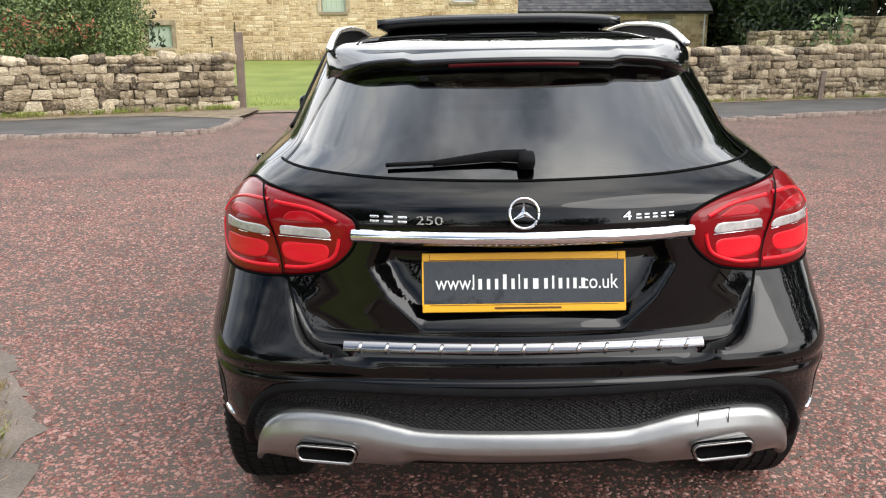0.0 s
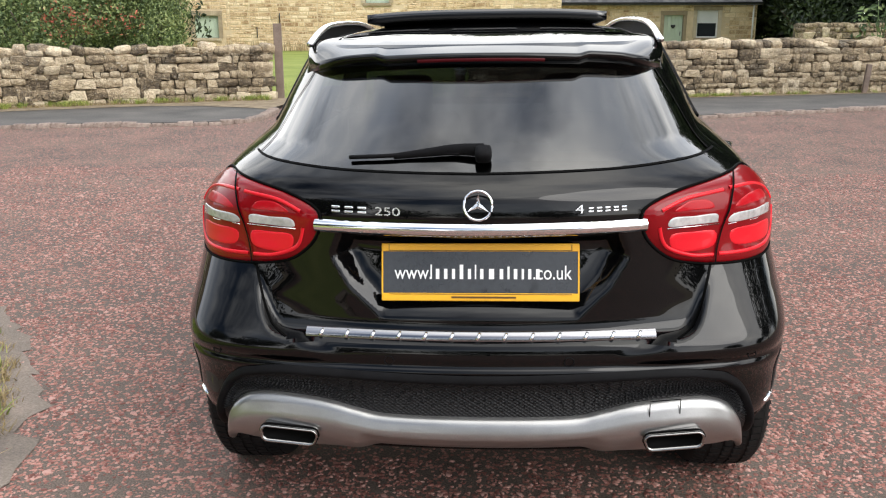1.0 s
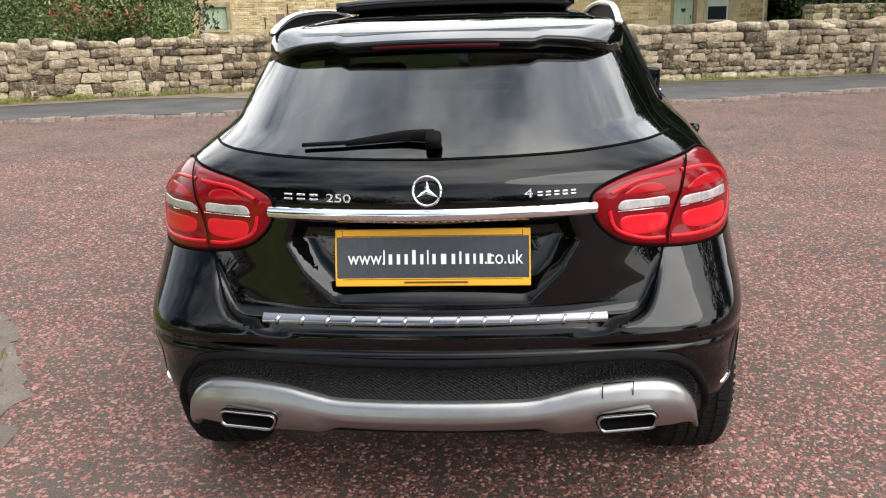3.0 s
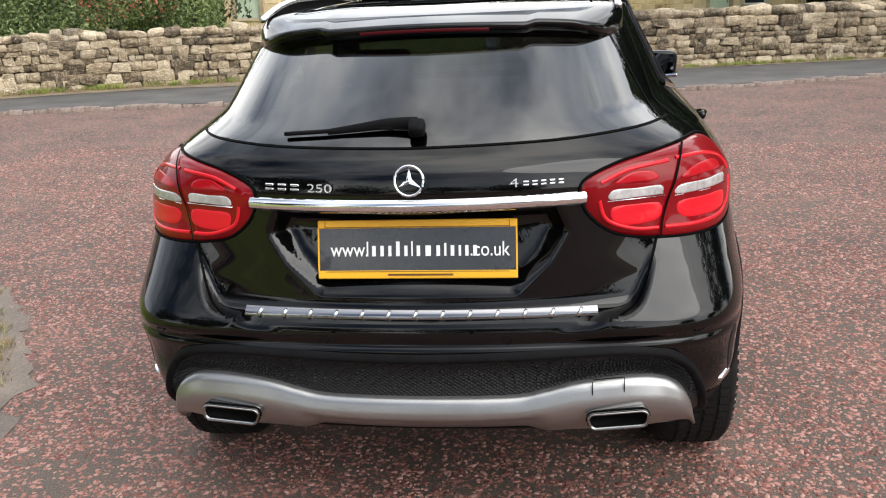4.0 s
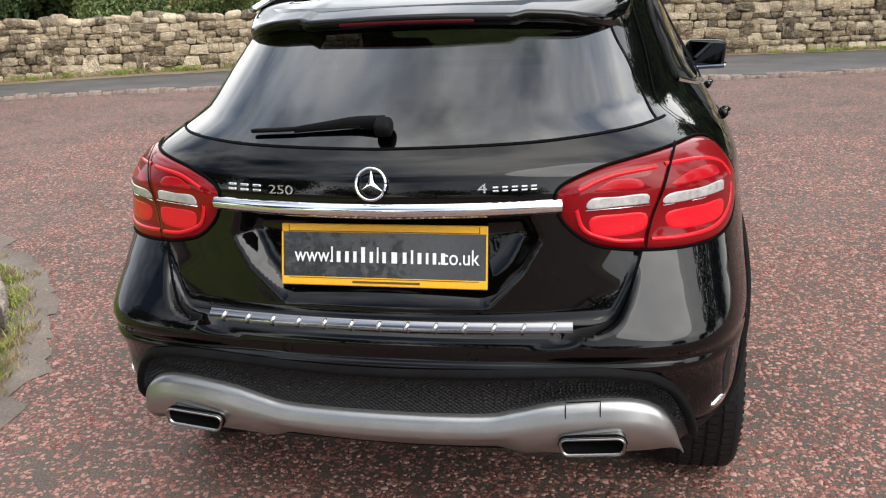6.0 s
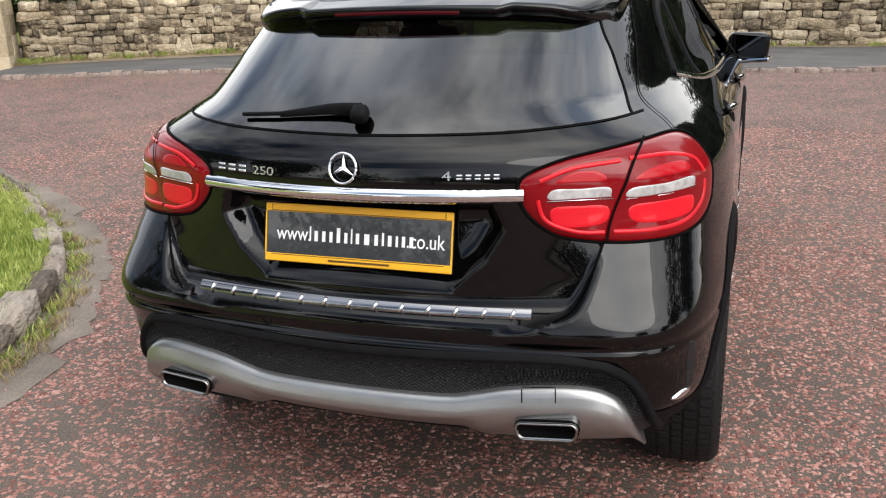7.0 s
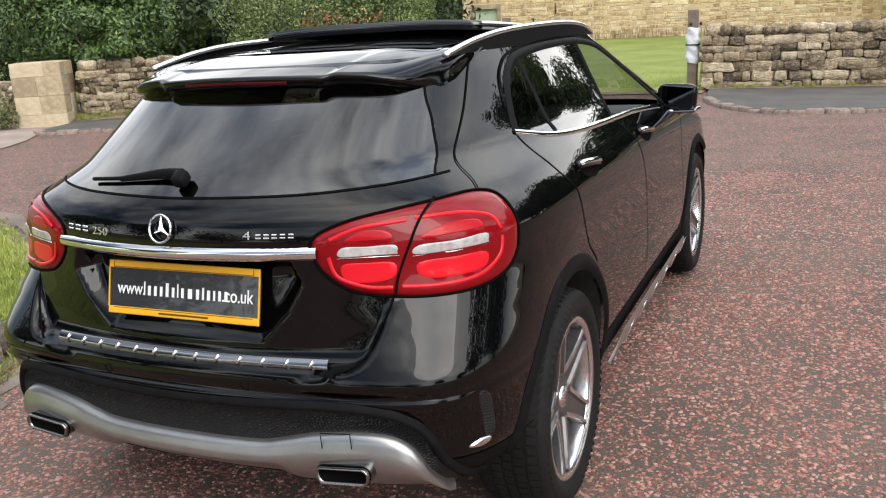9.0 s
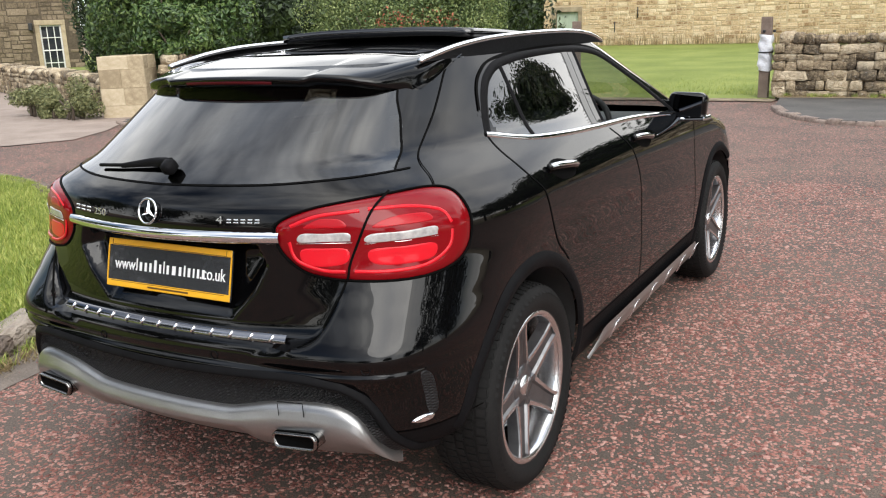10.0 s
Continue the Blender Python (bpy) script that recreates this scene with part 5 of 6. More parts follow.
ribbon("glass_seal", tail_path([(x, smooth(GLASS_LOW, abs(x)) - 0.001) for x in np.linspace(-0.67, 0.67, 25)], 3), 0.007, 0.002, GAP, car, "black rubber glass seal")
for s in (-1, 1):
    ribbon("glass_seal", [tail_n(s * smooth(GLASS_SIDE, z), z) for z in np.linspace(1.155, 1.40, 20)], 0.007, 0.002, GAP, car, "black rubber glass seal")
    ribbon("tailgate_seam", tail_path([(s * smooth(TAILGATE_EDGE, z), z) for z in (0.709, 0.722, 0.74, 0.78, 0.84, 0.885)], 6), 0.007, 0.0015, GAP, car)
    ribbon("tailgate_seam", [swing_n(s * a, z) for a, z in curve_points([(59.5, 1.107), (60.0, 1.13), *SHUT], 7)], 0.005, 0.0035, GAP, car)
    ribbon("door_seam", [side_n(smooth(DOOR_REAR, z), z, s) for z in np.linspace(0.725, 1.20, 40)], 0.007, 0.0015, GAP, car)
    ribbon("door_seam", [side_n(smooth(DOOR_MID, z), z, s) for z in np.linspace(0.40, 1.11, 40)], 0.007, 0.0015, GAP, car)
    ribbon("door_seam", [side_n(2.98, z, s) for z in np.linspace(0.40, 1.02, 24)], 0.007, 0.0015, GAP, car)
    ribbon("door_seam", [side_n(y, 0.40, s) for y in np.linspace(1.24, 2.98, 24)], 0.006, 0.0015, GAP, car)
    # window surround
    ribbon("belt_trim", [side_n(y, smooth(BELT, y) - 0.004, s) for y in np.linspace(0.885, 2.70, 60)], 0.024, 0.003, CHROME, car, "bright chrome belt trim", 0.005)
    ribbon("window_surround", [side_n(y, z, s) for y, z in curve_points([(0.895, 1.195), *DLO_TOP[1:]], 5)], 0.034, 0.003, PLASTIC, car, "black window surround", 0.004)
    ribbon("window_surround", [side_n(y, z, s) for y, z in curve_points([(y - (0.032 if y < 1.2 else 0.0), z + (0.016 if z > 1.3 else 0.004)) for y, z in DLO_TOP[1:-1]], 5)], 0.010, 0.004, GAP, car)
    ribbon("window_divider", [side_n(1.145 + 0.02 * t, 1.168 + 0.245 * t, s) for t in np.linspace(0, 1, 12)], 0.020, 0.003, PLASTIC, car, "black quarter window divider", 0.003)
    ribbon("pillar_trim", [side_n(1.675 + 0.22 * (z - 1.14), z, s) for z in np.linspace(1.142, 1.432, 14)], 0.055, 0.0015, PAINT, car, "gloss black pillar trim")
    ribbon("pillar_trim", [side_n(1.738 + 0.22 * (z - 1.14), z, s) for z in np.linspace(1.142, 1.432, 14)], 0.055, 0.001, PAINT, car, "gloss black pillar trim")
    ribbon("window_surround", [side_n(1.775 + 0.22 * (z - 1.14), z, s) for z in np.linspace(1.142, 1.43, 14)], 0.022, 0.002, PLASTIC, car, "black window surround", 0.004)
    # wheel arch cladding and sills
    for wy, wz in WHEELS:
        pts = []
        for a in np.linspace(-28 if wy < 2 else 52, 174 if wy < 2 else 208, 60):
            y, z = wy + 0.445 * math.cos(radians(a)), wz + 0.445 * math.sin(radians(a))
            pts.append(side_n(y, max(z, 0.262), s))
        ribbon("wheel_arch_trim", pts, 0.054, 0.003, PLASTIC, car, "black plastic wheel arch trim", 0.008)
        lv, lf = [], []
        for a in np.linspace(-4, 179, 40):
            for d, r in ((0.0, 0.424), (0.34, 0.422)):
                ly, lz = wy + r * math.cos(radians(a)), wz + r * math.sin(radians(a))
                lv.append((s * (side_x(ly, max(lz, 0.3)) - 0.012 - d), ly, lz))
        for i in range(39):
            lf.append((2 * i, 2 * i + 1, 2 * i + 3, 2 * i + 2))
        mesh_part("wheel_arch_liner", lv, lf, CABIN, car, "black wheel arch liner")
    tv, tf = [], []
    LEN = np.linspace(1.40, 3.08, 50)
    for y in LEN:
        lo = 0.252 + 0.045 * max(0, (1.50 - y) / 0.1 * 0.0)
        hi = 0.335 + 0.0 * y
        hi = lo + 0.088 * soft(1.40, 1.52, y) * (1 - soft(3.03, 3.09, y)) + 0.004
        for k in range(7):
            z = lo + (hi - lo) * k / 6
            p, n = side_n(y, max(z, 0.26), s)
            p.z = z
            tv.append(p + n * (0.016 + 0.012 * math.sin(math.pi * k / 6) ** 0.5 + 0.012))
    for i in range(len(LEN) - 1):
        for k in range(6):
            tf.append((i * 7 + k, (i + 1) * 7 + k, (i + 1) * 7 + k + 1, i * 7 + k + 1))
    sill = mesh_part("side_sill", tv, tf, SATIN, car, "satin silver side sill trim")
    for y in np.arange(1.62, 3.0, 0.27):
        pts = []
        for t in np.linspace(0, 1, 8):
            p, n = side_n(y + (0.03 * t if t < 0.62 else 0.02 + (t - 0.62) * 0.14), 0.268 + 0.06 * min(t / 0.62, 1) + 0.004 * t, s)
            pts.append((p + n * 0.0405, n))
        ribbon("chevron", pts, 0.005, 0.001, MACHINED, sill, "bright raised chevron", 0.003)
    # roof rail
    rail = [on_roof(s * x, y) + Vector((0, 0, h)) for x, y, h in ((0.556, 0.74, -0.006), (0.562, 0.86, 0.012), (0.570, 1.0, 0.029), (0.580, 1.22, 0.043), (0.588, 1.6, 0.049), (0.588, 1.98, 0.045), (0.578, 2.26, 0.027), (0.56, 2.46, -0.004))]
    tube("roof_rail", curve_points(rail, 6), 0.0098, MACHINED, car, "satin aluminium roof rail", 12, flat=1.15)
    wv, wf = [], []
    for p in curve_points(rail, 6):
        base = on_roof(p[0], p[1]).z - 0.01
        wv += [(p[0] + s * 0.006, p[1], p[2]), (p[0] + s * 0.012, p[1], min(base, p[2]))]
    for i in range(len(wv) // 2 - 1):
        wf.append((2 * i, 2 * i + 1, 2 * i + 3, 2 * i + 2))
    mesh_part("rail_foot", wv, wf, PLASTIC, car, "dark roof rail foot")

# rear lamps
LAMP = [(28.2, 1.010), (29.2, 1.046), (34.5, 1.078), (41.5, 1.096), (49, 1.106), (57.5, 1.108), (62.8, 1.092), (64.7, 1.05), (64.7, 0.985), (63.4, 0.93), (60.0, 0.894), (54, 0.877), (45, 0.876), (38.5, 0.885), (33.4, 0.905), (29.6, 0.955)]
for s in (-1, 1):
    lamp = patch("tail_lamp", [(s * a, z) for a, z in LAMP], swing_n, RED, car, "glossy red tail lamp", rim=-0.004, lift=0.011, crown=0.001, rings=9, edge=0.14)
    for guide in ([(31.2, 0.992), (32.4, 0.940), (36.6, 0.911), (40.4, 0.906)], [(42.0, 0.903), (48, 0.899), (54.2, 0.908), (58.4, 0.945), (59.4, 0.992)], [(31.6, 1.034), (36.6, 1.060), (43.6, 1.069)], [(45.0, 1.071), (52, 1.066), (57.8, 1.044), (59.4, 1.010)]):
        line = [swing_n(s * a, z) for a, z in curve_points(guide, 8)]
        ribbon("light_guide", [(p + n * 0.011, n) for p, n in line], 0.0105, 0.0022, RED_BRIGHT, lamp, "bright red light guide", 0.0015)
    for a0, a1, zc, hh in ((32.9, 41.7, 1.003, 0.0115), (44.4, 56.2, 0.998, 0.0115)):
        mid = (a0 + a1) / 2
        bar = [(s * a0, zc - hh), (s * (a0 + 0.6), zc + hh), (s * mid, zc + hh), (s * (a1 - 0.3), zc + hh), (s * a1, zc - hh + 0.004), (s * (a1 - 0.4), zc - hh), (s * mid, zc - hh)]
        patch("bar_lens", bar, swing_n, CLEAR_BAR, lamp, "clear reflecting lamp bar", rim=0.0125, lift=0.0145, edge=0.12, rings=5, steps=4)
        rim_line = [swing_n(s * a, z) for a, z in ((a0 - 0.4, zc - hh - 0.004), (mid, zc - hh - 0.004), (a1 + 0.2, zc - hh - 0.004))]
        tube("bar_edge", [p + n * 0.0135 for p, n in rim_line], 0.0014, CHROME, lamp, "fine bright bar edge", 6)
        patch("lamp_cell", [(s * (a0 + 0.8), zc - 0.074), (s * mid, zc - 0.082), (s * (a1 - 1.0), zc - 0.072), (s * (a1 - 0.6), zc - 0.034), (s * mid, zc - 0.030), (s * (a0 + 0.4), zc - 0.034)], swing_n, RED_BRIGHT, lamp, "bright red lamp cell", rim=0.0115, lift=0.0128, edge=0.08, rings=5, steps=4)
        patch("lamp_cell", [(s * (a0 + 1.0), zc + 0.026), (s * mid, zc + 0.026), (s * (a1 - 0.6), zc + 0.026), (s * (a1 - 1.4), zc + 0.046), (s * mid, zc + 0.050), (s * (a0 + 2.6), zc + 0.042)], swing_n, RED_DEEP, lamp, "deep red lamp cell", rim=0.0115, lift=0.0126, edge=0.08, rings=5, steps=4)
    gap_pts = [swing_n(s * a, z) for a, z in curve_points([(49.3, 1.106), (45.6, 1.066), (43.0, 0.995), (41.2, 0.93), (40.6, 0.885)], 6)]
    ribbon("lamp_seam", [(p + n * 0.0140, n) for p, n in gap_pts], 0.007, 0.001, GAP, lamp)
    tube("lamp_seal", [p + n * 0.001 for p, n in (swing_n(s * a, z) for a, z in [*curve_points(LAMP, 5, True), np.array(LAMP[0])])], 0.004, GAP, lamp, "dark lamp seal", 6)

# chrome strip, emblem and badge blocks
ribbon("chrome_strip", [(lambda q: (q[0], q[1]))(normal_of(lambda a, b: Vector((a, rear_y(a, b, False), b)), x, 1.0)) for x in np.linspace(-0.434, 0.434, 60)], 0.035, 0.006, CHROME, car, "broad chrome tailgate strip", 0.006)
emblem = empty("emblem")
emblem.parent = car
tagged(emblem, "round chrome emblem")
EM = Vector((0, 0.052, 1.066))
ring = [(EM.x + 0.036 * math.cos(a), EM.y + 0.009 * (math.sin(a)), EM.z + 0.036 * math.sin(a)) for a in np.linspace(0, 2 * math.pi, 49)]
tube("ring", ring, 0.0036, CHROME, emblem, "chrome ring", 8)
for a in (90, 210, 330):
    c, s2 = math.cos(radians(a)), math.sin(radians(a))
    tip, q = Vector((0.0335 * c, 0, 0.0335 * s2)), Vector((-s2 * 0.007, 0, c * 0.007))
    vv = [EM + tip, EM + q, EM - q, EM + Vector((0, -0.007, 0)), EM + tip + Vector((0, -0.002, 0))]
    vv = [Vector((p.x, p.y + (p.z - EM.z) * 0.25 + 0.002, p.z)) for p in vv]
    mesh_part("spoke", vv, [(1, 0, 3), (0, 2, 3), (1, 2, 0)], CHROME, emblem, "tapered chrome spoke", False)


def badge(x, z, w, h, name="badge_block"):
    p, n = normal_of(on_tail, x, z)
    bm = box_bm((w, 0.006, h), (0, 0, 0), 0.0018, 1)
    bmesh.ops.transform(bm, matrix=Matrix.Translation(p + n * 0.003) @ n.to_track_quat("-Y", "Z").to_matrix().to_4x4(), verts=bm.verts)
    part(name, bm, MACHINED, car, "small chrome badge block")


def badge_words(text, x, z, h, squeeze):
    p, n = normal_of(on_tail, x, z)
    words("badge_number", text, h, MACHINED, p + n * 0.004, n.to_track_quat("Z", "Y").to_matrix().to_4x4(), car, "chrome number", 0.0015, squeeze)


for x in (-0.374, -0.338, -0.302):
    badge(x, 1.052, 0.025, 0.006)
    badge(x, 1.041, 0.025, 0.006)
badge_words("250", -0.268, 1.036, 0.022, 1.55)
badge_words("4", 0.246, 1.040, 0.023, 1.5)
for k in range(5):
    badge(0.287 + k * 0.0215, 1.0515, 0.016, 0.0042)
    badge(0.287 + k * 0.0215, 1.0435, 0.016, 0.0042)

# number plate with lettering
plate = empty("number_plate")
plate.parent = car
plate.matrix_local = Matrix.Translation((0.003, 0.099, 0.877)) @ pose(0, 0, 0, -14, 0, 0)
part("backing", box_bm((0.522, 0.008, 0.154), (0, 0, 0), 0.004), PLATE_BLACK, plate, "dark plate with a web address")
for z, h in ((0.0655, 0.021), (-0.0655, 0.021)):
    part("border", box_bm((0.520, 0.004, h), (0, -0.0045, z), 0.002, 1), YELLOW, plate, "amber yellow border strip")
    part("border_line", box_bm((0.48, 0.002, 0.0016), (0, -0.0065, z * 0.88)), DARK_INK, plate, "thin dark line")
for sx in (-1, 1):
    part("border_line", box_bm((0.0016, 0.002, 0.017), (sx * 0.24, -0.0065, 0.065)), DARK_INK, plate, "thin dark line")
    part("border", box_bm((0.004, 0.004, 0.112), (sx * 0.258, -0.0042, 0)), YELLOW, plate, "amber yellow border strip")
upright = pose(0, 0, 0, 90, 0, 0)
words("lettering", "www.", 0.038, WHITE_INK, (-0.226, -0.006, -0.018), upright, plate, "white lettering", 0.0008, 0.80)
words("lettering", ".co.uk", 0.038, WHITE_INK, (0.138, -0.006, -0.018), upright, plate, "white lettering", 0.0008, 0.80)
x = -0.132
for w, h in ((0.007, 0.038), (0.017, 0.027), (0.016, 0.027), (0.015, 0.027), (0.017, 0.038), (0.015, 0.027), (0.007, 0.038), (0.016, 0.027), (0.025, 0.027), (0.017, 0.027), (0.010, 0.033), (0.017, 0.027), (0.011, 0.027), (0.015, 0.027), (0.017, 0.027)):
    part("letter_bar", box_bm((w * 0.55, 0.0016, h), (x + w / 2, -0.0055, -0.018 + h / 2)), WHITE_INK, plate, "white letter bar")
    x += w + 0.0050
part("letter_bar", box_bm((0.17, 0.0016, 0.005), (0.01, -0.0072, -0.066)), DARK_INK, plate, "small dark line of lettering")

# load sill strip
strip = [Vector((x, rear_y(x, 0.716) - 0.011, 0.717)) for x in np.linspace(-0.464, 0.464, 60)]
STRIP_UP, STRIP_OUT = Vector((0, 0.50, 0.866)), Vector((0, -0.866, 0.50))
load_strip = ribbon("load_sill_strip", [(p, STRIP_OUT) for p in strip], 0.030, 0.002, STEEL, car, "polished steel load sill strip", 0.003)
tube("sill_edge", [p - STRIP_UP * 0.0155 for p in strip], 0.0024, CHROME, load_strip, "bright lower sill edge", 6)
for x in np.linspace(-0.42, 0.42, 13):
    p = Vector((x, rear_y(x, 0.716) - 0.011, 0.717)) + STRIP_OUT * 0.005
    tube("rib", [p - STRIP_UP * 0.010 + Vector((-0.004, 0, 0)), p, p + STRIP_UP * 0.010 + Vector((0.004, 0, 0))], 0.0042, CHROME, load_strip, "small raised polished rib", 8, taper=[1.4, 1.1, 0.8])
# parking sensors
for x in (-0.719, -0.235, 0.235, 0.719):
    p, n = normal_of(on_tail, x, 0.658)
    pts = [p + n * 0.001 + (n.cross(Vector((0, 0, 1))).normalized() * math.cos(a) + Vector((0, 0, 1)) * math.sin(a)) * 0.0125 for a in np.linspace(0, 2 * math.pi, 25)]
    tube("parking_sensor", pts, 0.0014, PLASTIC, car, "small round parking sensor", 6)

# lower bumper: black textured panel, silver skid trim
LIP = [(-0.762, 0.33), (-0.745, 0.44), (-0.712, 0.53), (-0.66, 0.588), (-0.60, 0.612), (-0.47, 0.622), (0, 0.612), (0.47, 0.622), (0.60, 0.612), (0.66, 0.588), (0.712, 0.53), (0.745, 0.44), (0.762, 0.33)]
lip = curve_points(LIP, 8)
LOW = [(-0.72, 0.36), (-0.694, 0.474), (-0.645, 0.528), (-0.56, 0.545), (-0.42, 0.535), (-0.325, 0.514), (-0.24, 0.500), (0, 0.497), (0.24, 0.500), (0.325, 0.514), (0.42, 0.535), (0.56, 0.545), (0.645, 0.528), (0.694, 0.474), (0.72, 0.36)]
low = curve_points(LOW, 8)


pv, pf = [], []
for t in np.linspace(0, 1, 121):
    a, b = at_line(lip, t), at_line(low, t)
    for u in np.linspace(0, 1, 9):
        q = a + (b - a) * u
        p, n = normal_of(on_tail, q[0], q[1])
        pv.append(p + n * (0.007 - 0.006 * math.sin(u * math.pi)))
for i in range(120):
    for k in range(8):
        pf.append((i * 9 + k, (i + 1) * 9 + k, (i + 1) * 9 + k + 1, i * 9 + k + 1))
MESH = bpy.data.materials.new("black woven mesh plastic")
MESH.use_nodes = True
mn, ml = MESH.node_tree.nodes, MESH.node_tree.links
mb = mn["Principled BSDF"]
mb.inputs["Base Color"].default_value = (0.012, 0.012, 0.013, 1)
mb.inputs["Roughness"].default_value = 0.5
mb.inputs["Specular IOR Level"].default_value = 0.25
mco, mmap, mch, mbp = (mn.new(k) for k in ("ShaderNodeTexCoord", "ShaderNodeMapping", "ShaderNodeTexVoronoi", "ShaderNodeBump"))
mmap.inputs["Scale"].default_value = (95, 8, 150)
mch.inputs["Randomness"].default_value = 0.0
mch.inputs["Scale"].default_value = 1.0
mmap.inputs["Rotation"].default_value = (0, radians(45), 0)
mbp.inputs["Strength"].default_value = 1.0
mbp.inputs["Distance"].default_value = 0.006
ml.new(mco.outputs["Object"], mmap.inputs["Vector"])
ml.new(mmap.outputs["Vector"], mch.inputs["Vector"])
ml.new(mch.outputs["Distance"], mbp.inputs["Height"])
ml.new(mbp.outputs["Normal"], mb.inputs["Normal"])
panel_mesh = mesh_part("bumper_mesh_panel", pv, pf, MESH, car, "black diamond mesh bumper panel")
dv, df = [], []
for i in range(11, 109):
    for k in range(9):
        t, u = (i + 0.5 * (k % 2)) / 120, 0.14 + 0.80 * k / 9
        a, b = at_line(lip, t), at_line(low, t)
        q = a + (b - a) * u
        n0 = len(dv)
        for dx, dz, h in ((-0.0058, 0, 0.002), (0, -0.0042, 0.002), (0.0058, 0, 0.002), (0, 0.0042, 0.002), (-0.001, 0.001, 0.0085)):
            p, n = normal_of(on_tail, q[0] + dx, q[1] + dz)
            dv.append(p + n * h)
        df += [(n0, n0 + 1, n0 + 4), (n0 + 1, n0 + 2, n0 + 4), (n0 + 2, n0 + 3, n0 + 4), (n0 + 3, n0, n0 + 4)]
tagged(mesh_part("mesh_relief", dv, df, MESH, panel_mesh, "", False), "small raised diamonds of the mesh", kind="stuff")
ribbon("bumper_lip", [normal_of(on_tail, q[0], q[1]) for q in lip], 0.030, 0.006, PLASTIC, car, "black rounded bumper lip", 0.012)
BOTTOM = [(-0.72, 0.356), (-0.60, 0.37), (-0.40, 0.378), (-0.33, 0.374), (0, 0.366), (0.33, 0.374), (0.40, 0.378), (0.60, 0.37), (0.72, 0.356)]
bottom = curve_points(BOTTOM, 12)
kv, kf = [], []
US = (0, 0.03, 0.08, 0.16, 0.26, 0.34, 0.40, 0.46, 0.54, 0.66, 0.8, 0.92, 1.0)
for t in np.linspace(0, 1, 161):
    a = at_line(low, t)
    bz = float(np.interp(a[0], [p[0] for p in bottom], [p[1] for p in bottom]))
    inner = 1 - soft(0.27, 0.345, abs(a[0]))
    for u in US:
        z = a[1] + (bz - a[1]) * u
        p, n = normal_of(on_tail, a[0], z)
        off = 0.004 + 0.016 * soft(0, 0.06, u) + 0.020 * min(u / 0.34, 1.0) - inner * (0.014 * soft(0.38, 0.46, u) + 0.055 * max(0.0, u - 0.42)) - (1 - inner) * 0.055 * max(0.0, u - 0.45)
        kv.append(p + n * off + Vector((0, 0, 0.010 * (1 - inner) * 0)))
m = len(US)
for i in range(160):
    for k in range(m - 1):
        kf.append((i * m + k, (i + 1) * m + k, (i + 1) * m + k + 1, i * m + k + 1))
skid = mesh_part("skid_trim", kv, kf, SATIN, car, "satin silver lower bumper trim")
tow = [(0.445, 0.548), (0.525, 0.551), (0.525, 0.503), (0.445, 0.500), (0.445, 0.548)]
pts = []
for (xa, za), (xb, zb) in zip(tow, tow[1:]):
    for t in np.linspace(0, 1, 8)[:-1]:
        p, n = normal_of(on_tail, xa + (xb - xa) * t, za + (zb - za) * t)
        pts.append((p + n * 0.0322, n))
ribbon("tow_cover_seam", pts, 0.0028, 0.0008, GAP, skid, "fine tow cover seam")

